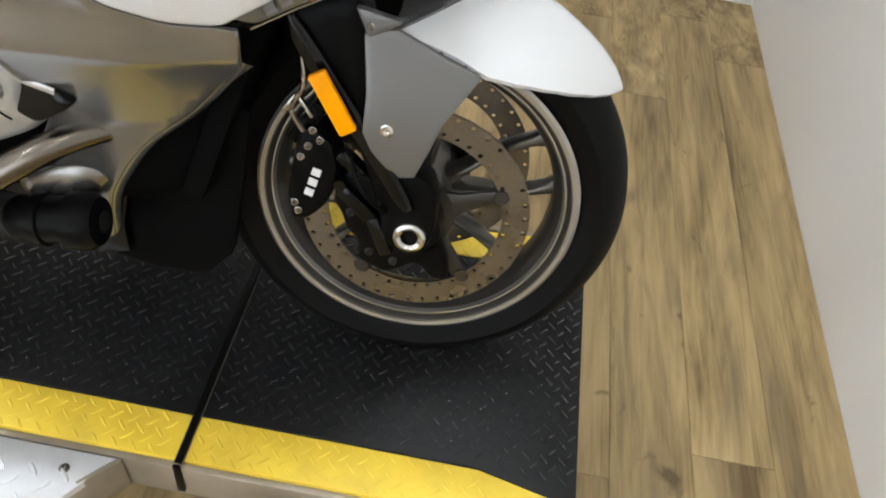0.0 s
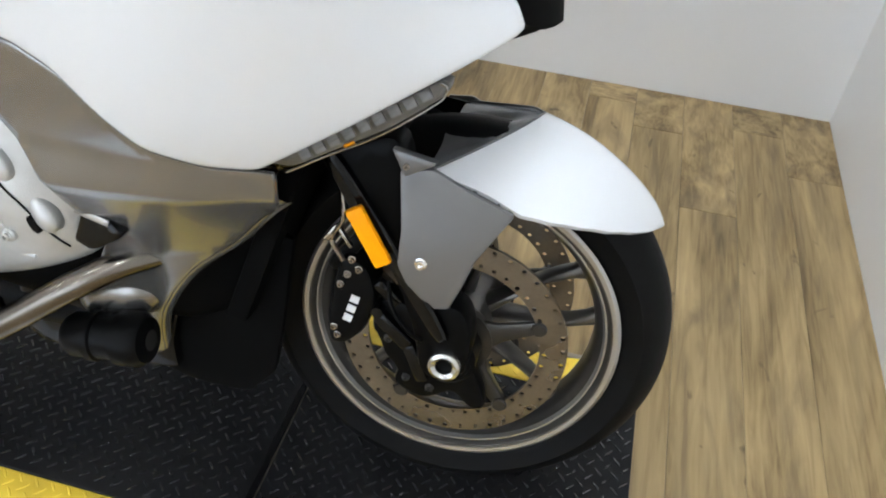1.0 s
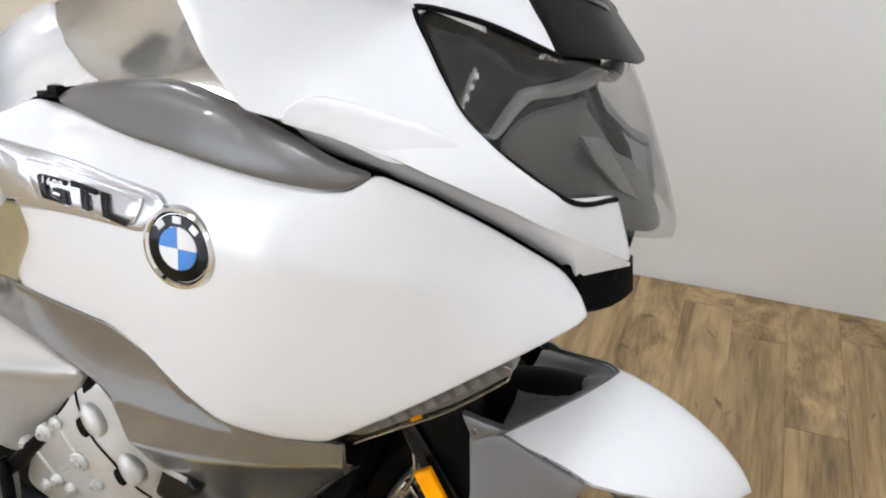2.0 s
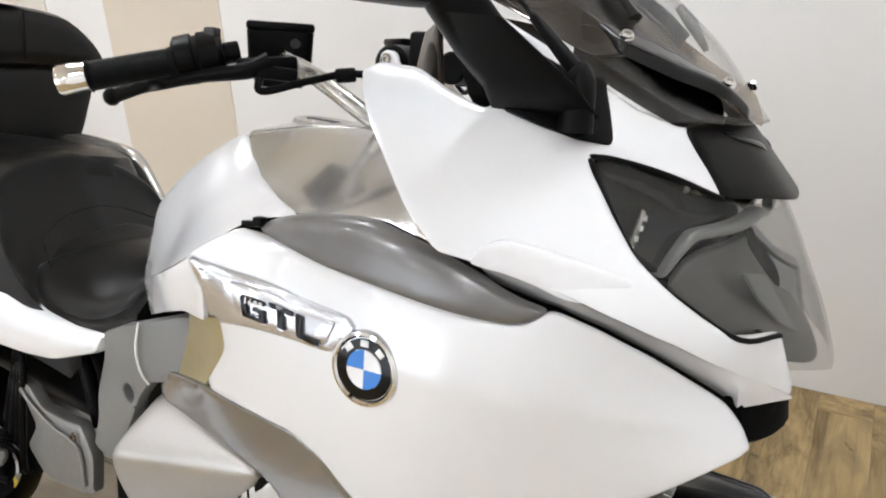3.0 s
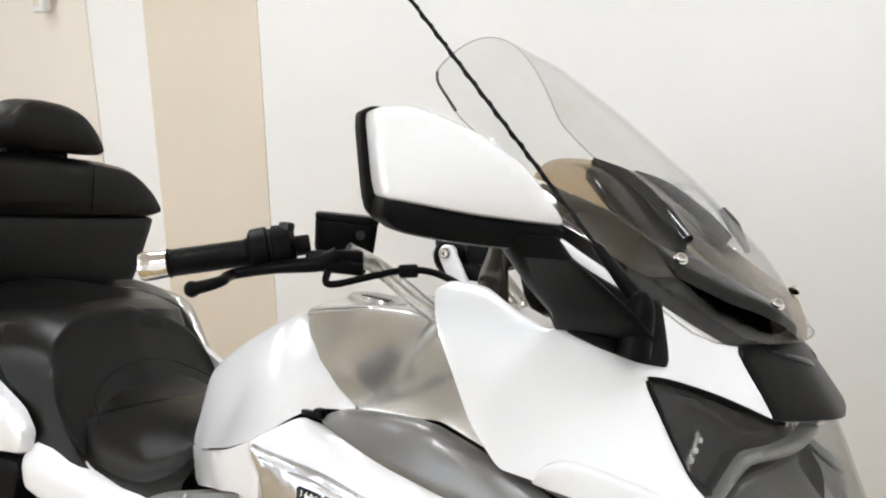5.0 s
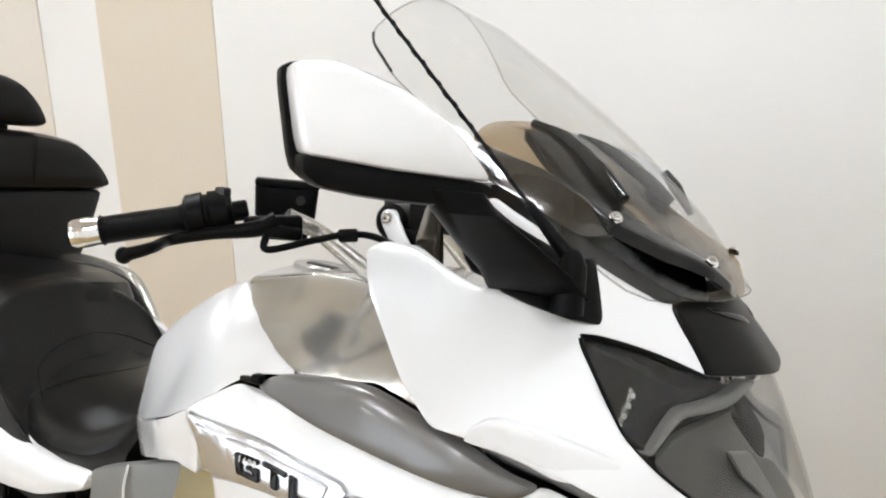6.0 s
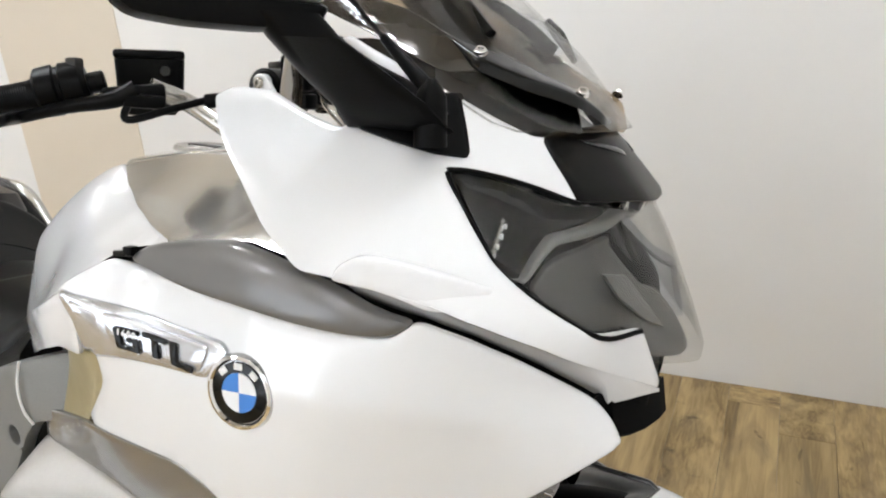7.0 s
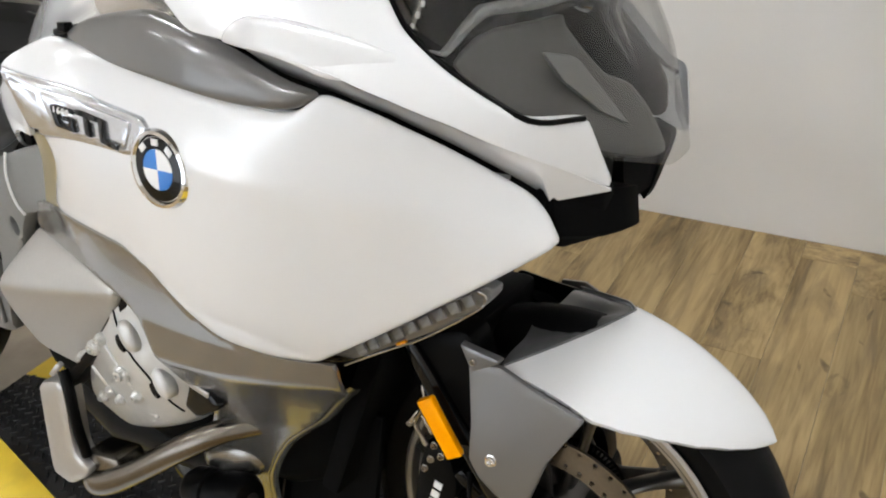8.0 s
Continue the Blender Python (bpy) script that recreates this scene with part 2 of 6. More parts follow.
M["lens"] = clear("clear_lamp_lens", (0.90, 0.90, 0.89))
M["lamp"] = glowing("lamp_diffuser", (0.90, 0.965, 1.02), LAMP)
M["daylight"] = glowing("fill_panel_glow", (0.88, 0.97, 1.07), FILL_PANEL)


# ---------------------------------------------------------------- geometry helpers
def mesh_part(name, verts, faces, mat, parent=None, label="", angle=38.0):
    me = bpy.data.meshes.new(name)
    me.from_pydata([tuple(v) for v in verts], [], faces)
    bm = bmesh.new()
    bm.from_mesh(me)
    bmesh.ops.remove_doubles(bm, verts=bm.verts, dist=1e-5)
    bmesh.ops.recalc_face_normals(bm, faces=bm.faces)
    for f in bm.faces:
        f.smooth = True
    bm.to_mesh(me)
    bm.free()
    me.set_sharp_from_angle(angle=radians(angle))
    me.materials.append(M[mat])
    ob = new(name, me)
    ob.parent = parent
    if label:
        ob["label"] = label
    return ob


def join(*geos):
    verts, faces = [], []
    for v, f in geos:
        n = len(verts)
        verts += list(v)
        faces += [tuple(i + n for i in q) for q in f]
    return verts, faces


def moved(geo, m):
    return [m @ Vector(v) for v in geo[0]], geo[1]


def lathe(profile, n=48, center=(0, 0, 0), closed=False):
    """Turns (radius, y) pairs about the y axis."""
    v, f = [], []
    k = len(profile)
    for i in range(n):
        a = 2 * math.pi * i / n
        for r, y in profile:
            v.append((center[0] + r * math.cos(a), center[1] + y, center[2] + r * math.sin(a)))
    for i in range(n):
        j = (i + 1) % n
        for q in range(k if closed else k - 1):
            p = (q + 1) % k
            f.append((i * k + q, j * k + q, j * k + p, i * k + p))
    return v, f


def loft(rings, caps=True):
    n = len(rings[0])
    v = [p for r in rings for p in r]
    f = []
    for i in range(len(rings) - 1):
        for j in range(n):
            k = (j + 1) % n
            f.append((i * n + j, i * n + k, (i + 1) * n + k, (i + 1) * n + j))
    if caps:
        f.append(tuple(range(n)))
        f.append(tuple(range((len(rings) - 1) * n, len(rings) * n)))
    return v, f


def spline(pts, per=8):
    """Catmull-Rom through the points."""
    p = [Vector(q) for q in pts]
    p = [2 * p[0] - p[1]] + p + [2 * p[-1] - p[-2]]
    out = []
    for i in range(1, len(p) - 2):
        for k in range(per):
            t = k / per
            out.append(0.5 * ((2 * p[i]) + (p[i + 1] - p[i - 1]) * t + (2 * p[i - 1] - 5 * p[i] + 4 * p[i + 1] - p[i + 2]) * t * t
                              + (3 * p[i] - p[i - 1] - 3 * p[i + 1] + p[i + 2]) * t ** 3))
    out.append(p[-2])
    return out


def tube(pts, radius, n=14, per=8, smooth=True):
    """A round bar along points; radius is one number or one per point."""
    line = spline(pts, per) if smooth and len(pts) > 2 else [Vector(p) for p in pts]
    m = len(line)
    rad = [radius] * m if not isinstance(radius, (list, tuple)) else list(float(q) for q in np.interp(np.linspace(0, 1, m), np.linspace(0, 1, len(radius)), radius))
    rings = []
    up = Vector((0.12, 0.31, 0.94))
    for i, c in enumerate(line):
        t = (line[min(i + 1, m - 1)] - line[max(i - 1, 0)]).normalized()
        a = t.cross(up).normalized()
        b = t.cross(a).normalized()
        rings.append([c + rad[i] * (math.cos(2 * math.pi * k / n) * a + math.sin(2 * math.pi * k / n) * b) for k in range(n)])
    return loft(rings)


def oval(center, u, v, a, b, power=2.5, n=24, au=None, bu=None):
    """A superellipse ring round center in the plane of u and v; au and bu are the half sizes on the minus sides."""
    u, v, c = Vector(u), Vector(v), Vector(center)
    out = []
    for i in range(n):
        t = 2 * math.pi * i / n
        cs, sn = math.cos(t), math.sin(t)
        x = math.copysign(abs(cs) ** (2 / power), cs) * (a if cs > 0 or au is None else au)
        y = math.copysign(abs(sn) ** (2 / power), sn) * (b if sn > 0 or bu is None else bu)
        out.append(c + u * x + v * y)
    return out


def rbox(size, bevel=0.004, m=Matrix(), seg=2):
    bm = bmesh.new()
    bmesh.ops.create_cube(bm, size=1)
    for w in bm.verts:
        w.co = Vector((w.co.x * size[0], w.co.y * size[1], w.co.z * size[2]))
    if bevel:
        bmesh.ops.bevel(bm, geom=bm.edges[:], offset=bevel, segments=seg, affect="EDGES", profile=0.5)
    bm.verts.index_update()
    v = [m @ w.co for w in bm.verts]
    f = [tuple(w.index for w in q.verts) for q in bm.faces]
    bm.free()
    return v, f


def bar(a, b, w, h, bevel=0.003):
    """A rounded box from a to b, w wide and h deep."""
    a, b = Vector(a), Vector(b)
    q = (b - a).to_track_quat("X", "Z").to_matrix().to_4x4()
    return rbox(((b - a).length, w, h), bevel, Matrix.Translation((a + b) / 2) @ q)


def cyl(a, b, r, n=20, bevel=0.0, r2=None):
    a, b = Vector(a), Vector(b)
    d = (b - a).normalized()
    u = d.orthogonal().normalized()
    w = d.cross(u)
    r2 = r if r2 is None else r2
    L = (b - a).length
    st = [(0, r - bevel), (bevel, r), (L - bevel, r2), (L, r2 - bevel)] if bevel else [(0, r), (L, r2)]
    return loft([[a + d * s + q * (u * math.cos(2 * math.pi * k / n) + w * math.sin(2 * math.pi * k / n)) for k in range(n)] for s, q in st])


def bolt(p, d, r=0.007, h=0.006):
    """A socket screw: a flanged head with a hexagonal hollow."""
    p, d = Vector(p), Vector(d).normalized()
    u = d.orthogonal().normalized()
    w = d.cross(u)
    rings = []
    for s, q in ((0, 1.25), (0.0015, 1.25), (0.002, 1.0), (h - 0.001, 1.0), (h, 0.85), (h, 0.5), (h - 0.004, 0.45)):
        rings.append([p + d * s + q * r * (u * math.cos(2 * math.pi * k / 12) + w * math.sin(2 * math.pi * k / 12)) for k in range(12)])
    return loft(rings)


def field(cp, lam=1e-4):
    """A smooth half-width over the side view: thin-plate surface through a few styling points (x, z, half-width)."""
    cp = np.array(cp, float)
    P, n = cp[:, :2], len(cp)
    r = np.linalg.norm(P[:, None] - P[None], axis=2)
    A = np.zeros((n + 3, n + 3))
    A[:n, :n] = r * r * np.log(r + 1e-12) + lam * np.eye(n)
    A[:n, n] = 1
    A[:n, n + 1:] = P
    A[n, :n] = 1
    A[n + 1:, :n] = P.T
    w = np.linalg.solve(A, np.r_[cp[:, 2], 0, 0, 0])

    def f(x, z):
        q = np.hypot(P[:, 0] - x, P[:, 1] - z)
        return float(np.dot(w[:n], q * q * np.log(q + 1e-12)) + w[n] + w[n + 1] * x + w[n + 2] * z)
    return f


def rounded(poly, cut=0.22, times=2):
    p = [Vector(q) for q in poly]
    for _ in range(times):
        o = []
        for i in range(len(p)):
            a, b = p[i], p[(i + 1) % len(p)]
            o += [a.lerp(b, cut), a.lerp(b, 1 - cut)]
        p = o
    return p


def resampled(p, step):
    out = []
    for i in range(len(p)):
        a, b = p[i], p[(i + 1) % len(p)]
        k = max(1, int(math.ceil((b - a).length / step)))
        out += [a.lerp(b, j / k) for j in range(k)]
    return out


def sheet(outline, lift, step=0.014, edge=0.004, thick=0.006, cut=0.2, times=2, holes=()):
    """A moulded panel: a closed outline in two coordinates, lifted into space by lift(a, b, d), where d is a depth under the skin.
    The rim is rounded with the radius edge, and a second skin lies thick behind."""
    from mathutils.geometry import delaunay_2d_cdt
    p = rounded(outline, cut, times) if times else [Vector(q) for q in outline]
    loops = [resampled(p, step)] + [resampled([Vector(q) for q in h], step) for h in holes]
    vs, es = [], []
    segs = []
    for lp in loops:
        n0 = len(vs)
        vs += lp
        es += [(n0 + i, n0 + (i + 1) % len(lp)) for i in range(len(lp))]
        segs += [(lp[i], lp[(i + 1) % len(lp)]) for i in range(len(lp))]
    A = np.array([s[0] for s in segs])
    B = np.array([s[1] for s in segs])
    D = B - A
    L2 = (D * D).sum(1) + 1e-12

    def dist(q):
        t = np.clip(((q - A) * D).sum(1) / L2, 0, 1)
        return np.sqrt((((A + D * t[:, None]) - q) ** 2).sum(1).min())

    def inside(q):
        c = False
        for a, b in segs:
            if (a[1] > q[1]) != (b[1] > q[1]) and q[0] < (b[0] - a[0]) * (q[1] - a[1]) / (b[1] - a[1]) + a[0]:
                c = not c
        return c

    # rings just inside the rim
    for lp in loops:
        m = len(lp)
        for k in range(m):
            t = (lp[(k + 1) % m] - lp[k - 1])
            nrm = Vector((-t.y, t.x))
            if nrm.length < 1e-9:
                continue
            nrm.normalize()
            for dd in (0.3 * edge, edge):
                for s in (1, -1):
                    q = lp[k] + nrm * s * dd
                    if inside(q) and dist(np.array(q)) > dd * 0.9:
                        vs.append(q)
    lo, hi = A.min(0), A.max(0)
    row = 0
    b = lo[1]
    while b < hi[1]:
        a = lo[0] + (0.5 * step if row % 2 else 0)
        while a < hi[0]:
            q = Vector((a, b))
            if inside(q) and dist(np.array(q)) > edge + 0.35 * step:
                vs.append(q)
            a += step
        b += step * 0.87
        row += 1
    r = delaunay_2d_cdt(vs, es, [], 1 if not holes else 0, 1e-6)
    v2, f2 = r[0], r[2]
    if holes:
        f2 = [t for t in f2 if inside(sum((v2[i] for i in t), Vector((0, 0))) / len(t))]
    ds = [dist(np.array(q)) for q in v2]
    top, bot = [], []
    for q, d in zip(v2, ds):
        drop = 0.0 if d >= edge else edge - math.sqrt(max(edge * edge - (edge - d) ** 2, 0))
        top.append(Vector(lift(q[0], q[1], drop)))
        bot.append(Vector(lift(q[0], q[1], max(thick, edge) + 0.001)))
    n = len(top)
    faces = [tuple(t) for t in f2] + [tuple(n + i for i in reversed(t)) for t in f2]
    count = {}
    for t in f2:
        for i in range(len(t)):
            a, b = t[i], t[(i + 1) % len(t)]
            count[(a, b)] = 1
    for (a, b) in count:
        if (b, a) not in count:
            faces.append((a, n + a, n + b, b))
    return top + bot, faces


def typed(word, size, lift):
    """Raised writing in the built-in font, each point lifted by lift(along, up, out)."""
    cu = bpy.data.curves.new("writing", "FONT")
    cu.body, cu.size, cu.extrude, cu.resolution_u = word, size, 0.0006, 3
    ob = bpy.data.objects.new("writing", cu)
    scene.collection.objects.link(ob)
    me = ob.evaluated_get(bpy.context.evaluated_depsgraph_get()).to_mesh()
    geo = [lift(*v.co) for v in me.vertices], [tuple(p.vertices) for p in me.polygons]
    bpy.data.objects.remove(ob)
    bpy.data.curves.remove(cu)
    return geo


def flank(fn, side=-1, off=0.0):
    """Lifts (x, z) on to the body's flank with half-width fn."""
    return lambda a, b, d: (a, side * (fn(a, b) + off - d), b)


def flat(y, side=-1):
    return lambda a, b, d: (a, side * (y - d), b)


# ---------------------------------------------------------------- the room
def room():
    """Walls, ceiling and floor, each a slab of its own."""
    def slab(name, lo, hi, mat, label, bevel=0.0):
        c = [(a + b) / 2 for a, b in zip(lo, hi)]
        g = rbox([b - a for a, b in zip(lo, hi)], bevel, Matrix.Translation(c))
        return tagged(mesh_part(name, *g, mat), label, name.split("_")[0], kind="structure")
    x0, y0 = -5.2, -4.2
    slab("wall_north", (-2.2, WALL_Y, FLOOR - 0.1), (WALL_X + 0.12, WALL_Y + 0.12, CEIL), "wall", "smooth white painted wall behind the motorcycle")
    slab("wall_panel_beige", (-2.86, WALL_Y - 0.005, FLOOR - 0.1), (-2.2, WALL_Y + 0.12, CEIL), "beige", "beige painted pilaster of the back wall")
    slab("wall_north_strip", (-3.25, WALL_Y + 0.004, FLOOR - 0.1), (-2.86, WALL_Y + 0.12, CEIL), "wall", "narrow white strip of the back wall")
    slab("wall_north_far", (x0, WALL_Y - 0.005, FLOOR - 0.1), (-3.25, WALL_Y + 0.12, CEIL), "cream", "cream painted far stretch of the wall")
    slab("wall_east", (WALL_X, y0, FLOOR - 0.1), (WALL_X + 0.12, WALL_Y, CEIL), "wall", "white painted side wall ahead of the motorcycle")
    slab("wall_west", (x0 - 0.12, y0, FLOOR - 0.1), (x0, WALL_Y + 0.12, CEIL), "wall", "plain white far end wall")
    slab("wall_south", (x0 - 0.12, y0 - 0.12, FLOOR - 0.1), (WALL_X + 0.12, y0, CEIL), "wall", "plain white wall across the room")
    slab("ceiling", (x0 - 0.12, y0 - 0.12, CEIL), (WALL_X + 0.12, WALL_Y + 0.12, CEIL + 0.1), "ceil", "plain beige ceiling with light panels")
    return slab("floor", (x0, y0, FLOOR - 0.1), (WALL_X, WALL_Y, FLOOR - 0.006), "deck", "wood-look plank floor with rustic grain")


def ceiling_lights():
    """Recessed lights under the ceiling: a frame and a glowing diffuser."""
    e = new("ceiling_light")
    tagged(e, "white recessed ceiling light panel, switched on", "ceiling light", "ceiling lights")
    mesh_part("frame", *join(rbox((0.36, 0.03, 0.03), 0.003, Matrix.Translation((0, 0.095, 0))), rbox((0.36, 0.03, 0.03), 0.003, Matrix.Translation((0, -0.095, 0))),
                             rbox((0.03, 0.16, 0.03), 0.003, Matrix.Translation((0.165, 0, 0))), rbox((0.03, 0.16, 0.03), 0.003, Matrix.Translation((-0.165, 0, 0)))), "letter", e)
    mesh_part("diffuser", *rbox((0.30, 0.16, 0.012), 0.002, Matrix.Translation((0, 0, 0.004))), "lamp", e)
    first = True
    for x, y in ((-3.6, 0.3), (-1.7, 0.3), (0.2, 0.3), (-3.6, -1.7), (-1.7, -1.7), (0.2, -1.7), (-3.6, -3.6), (-1.7, -3.6), (0.2, -3.6)):
        m = Matrix.Translation((x, y, CEIL - 0.02))
        if first:
            e.matrix_basis = m
            first = False
        else:
            copy_thing(e, m)


def fill_panel():
    """A framed glowing panel across the room, added out of view as fill light."""
    y = -4.2
    e = tagged(new("window_1"), "added fill panel in a pale metal frame, out of view", "window", kind="structure")
    for x in (-4.4, -2.4, -0.4):
        mesh_part("window_frame", *rbox((0.06, 0.10, 1.9), 0.006, Matrix.Translation((x, y + 0.02, 1.15))), "alu", e)
    for z in (0.22, 2.08):
        mesh_part("window_frame", *rbox((4.06, 0.10, 0.06), 0.006, Matrix.Translation((-2.4, y + 0.02, z))), "alu", e)
    tagged(mesh_part("backdrop", *rbox((4.0, 0.02, 1.84), 0, Matrix.Translation((-2.4, y + 0.012, 1.15))), "daylight"), "pale glowing sheet added as unseen fill light", "backdrop", kind="structure")


floor = room()
ceiling_lights()
fill_panel()


# ---------------------------------------------------------------- lift table and mats
def tread(x0, x1, y0, y1, z, pitch=0.0285, length=0.0225, width=0.0052, high=0.0022, skip=None):
    """Raised lozenges in two alternating directions, as on tread plate."""
    v, f = [], []
    nx, ny = int((x1 - x0) / pitch * 2), int((y1 - y0) / pitch * 2)
    for i in range(nx):
        for j in range(i % 2, ny, 2):
            cx, cy = x0 + (i + 0.5) * pitch / 2, y0 + (j + 0.5) * pitch / 2
            if skip and skip(cx, cy):
                continue
            a = radians(45 if i % 2 else -45)
            ux, uy = math.cos(a), math.sin(a)
            n = len(v)
            ring = ((-1, 0), (-0.55, -0.8), (0.55, -0.8), (1, 0), (0.55, 0.8), (-0.55, 0.8))
            for s, h in ((1.0, -0.0005), (0.62, high)):
                for p, q in ring:
                    lx, ly = p * length / 2 * (s if s == 1 else 0.86), q * width / 2 * s
                    v.append((cx + ux * lx - uy * ly, cy + uy * lx + ux * ly, z + h))
            for k in range(6):
                f.append((n + k, n + (k + 1) % 6, n + 6 + (k + 1) % 6, n + 6 + k))
            f.append(tuple(n + 6 + k for k in range(6)))
    return v, f


def slab_xy(outline, z0, z1, bevel=0.002):
    """A flat plate with the given plan."""
    return sheet(outline, lambda a, b, d: (a, b, z1 - d), step=0.2, edge=bevel, thick=z1 - z0 - 0.001, times=0)


def lift_table():
    e = tagged(new("lift_table"), "low motorcycle lift table with beige painted steel sides", "lift table")
    mesh_part("deck", *rbox((2.62, 0.58, 0.045), 0.004, Matrix.Translation((-0.998, 0.0, -0.034))), "deck", e)
    mesh_part("base", *rbox((2.3, 0.40, 0.10), 0.006, Matrix.Translation((-1.1, 0.0, -0.107))), "black", e)
    mesh_part("side_rail", *rbox((2.62, 0.012, 0.085), 0.003, Matrix.Translation((-0.998, -0.297, -0.050))), "deck", e)
    mesh_part("side_rail", *rbox((2.62, 0.012, 0.085), 0.003, Matrix.Translation((-0.998, 0.297, -0.050))), "deck", e)
    for s in (-1, 1):
        out = [(-0.362, s * 0.306), (-0.43, s * 0.405), (-0.60, s * 0.56), (-2.2, s * 0.56), (-2.2, s * 0.306)]
        w = mesh_part("side_wing", *slab_xy(out, -0.020, -0.004), "plate", e, "bare metal tread plate side wing")
        mesh_part("tread", *tread(-2.18, -0.38, -0.54 if s < 0 else 0.32, -0.32 if s < 0 else 0.54, -0.004, 0.046, 0.030, 0.0085, 0.0024,
                                  lambda x, y: x > -0.385 - (abs(y) - 0.30) * 0.75), "plate", w)
        mesh_part("screw", *bolt((-0.425, s * 0.335, -0.0045), (0, 0, 1), 0.006, 0.002), "steel", w)
        mesh_part("wing_edge", *bar((-0.356, s * 0.305, -0.045), (-0.60, s * 0.566, -0.045), 0.008, 0.08, 0.002), "deck", e)
    return e


def mat(x0, x1, name):
    """Black tread mat with yellow borders along both sides."""
    e = tagged(new(name), "black diamond-tread rubber mat with yellow borders on the lift", "rubber mat", "rubber mats")
    front = x1 > 0
    def side(x):
        return 0.216 + (max(0.0, x - 0.162) * 0.22 if front else -max(0.0, -0.70 - x) * 0.19)
    xs = [x0, min(x1, 0.162), x1] if front else [x0, -0.70, x1]
    lower = [(x, -side(x)) for x in xs]
    upper = [(x, side(x) - 0.012) for x in reversed(xs)]
    mesh_part("field", *slab_xy(lower + upper, -0.011, -0.001), "mat", e)
    mesh_part("tread", *tread(x0 + 0.004, x1 - 0.004, -0.216, 0.204, -0.001, skip=lambda x, y: abs(y) > side(x) - 0.012), "tread", e)
    for s in (-1, 1):
        k = 0.0 if s < 0 else 0.012
        out = [(x, s * (side(x) - k + 0.0015)) for x in xs] + [(x, s * (side(x) - k + 0.075)) for x in reversed(xs)]
        b = mesh_part("border", *slab_xy(out, -0.011, -0.001), "yellow", e, "yellow rubber border")
        y0 = -0.290 if s < 0 else 0.208
        mesh_part("tread", *tread(max(x0, -0.70) + 0.004, min(x1, 0.19) - 0.004, y0, y0 + 0.075, -0.001, high=0.0010), "yellow", b)
    return e


def strap():
    """Dark joint bar that lies across the mats and folds over the edge."""
    g = join(bar((-0.273, -0.298, 0.0015), (-0.273, 0.298, 0.0015), 0.011, 0.005, 0.001), bar((-0.273, -0.3035, 0.003), (-0.273, -0.3065, -0.07), 0.011, 0.005, 0.001))
    tagged(mesh_part("joint_strip", *g, "black"), "black joint strip between the two rubber mats", "joint strip")


lift_table()
mat(-0.266, 0.312, "rubber_mat")
mat(-1.45, -0.280, "rubber_mat")
strap()

# ---------------------------------------------------------------- the motorcycle, upright in its own axes: x ahead, y left, z up
LEAN, TURN = -12.58, 2.0
bike = tagged(new("motorcycle"), "white and grey touring motorcycle, leaning, parked on the lift", "motorcycle")
bike.matrix_world = Matrix.Rotation(radians(TURN), 4, "Z") @ Matrix.Rotation(radians(LEAN), 4, "X")

BODY = field([(0.044, .77, .214), (-.203, .603, .277), (-.204, .533, .222), (-.307, .827, .365), (-.133, .912, .338), (-.405, .728, .345), (-.275, .647, .325),
              (-.571, .728, .31), (-.49, .822, .345), (-.52, .912, .365), (-.485, .941, .33), (.016, .812, .217), (-.16, .896, .345), (-.63, .80, .29),
              (-.40, .366, .205), (-.45, .5, .265)])
COWL = field([(-.312, 1.115, .379), (-.197, .961, .377), (-.063, .947, .316), (-.122, 1.046, .284), (-.115, 1.056, .263), (.021, .893, .247), (-.015, 1.014, .206),
              (.074, .815, .159), (.053, .891, .195), (-.25, 1.04, .38), (-.06, 1.075, .165), (-.20, 1.17, .28), (-.281, 1.161, .31)])
TANK = field([(-.629, 1.019, .159), (-.43, .958, .318), (-.485, .941, .325), (-.543, .904, .350), (-.56, 1.035, .10), (-.40, 1.04, .17), (-.80, .905, .150),
              (-.717, .825, .250), (-.79, .78, .200), (-.66, .90, .250)])
SHOULDER = field([(-.632, 1.021, .158), (-.429, .957, .317), (-.56, 1.036, .108), (-.47, 1.04, .132), (-.38, 1.035, .168), (-.30, 1.03, .205), (-.25, 1.02, .24), (-.20, .95, .325), (-.30, .96, .320), (-.36, .96, .320)])


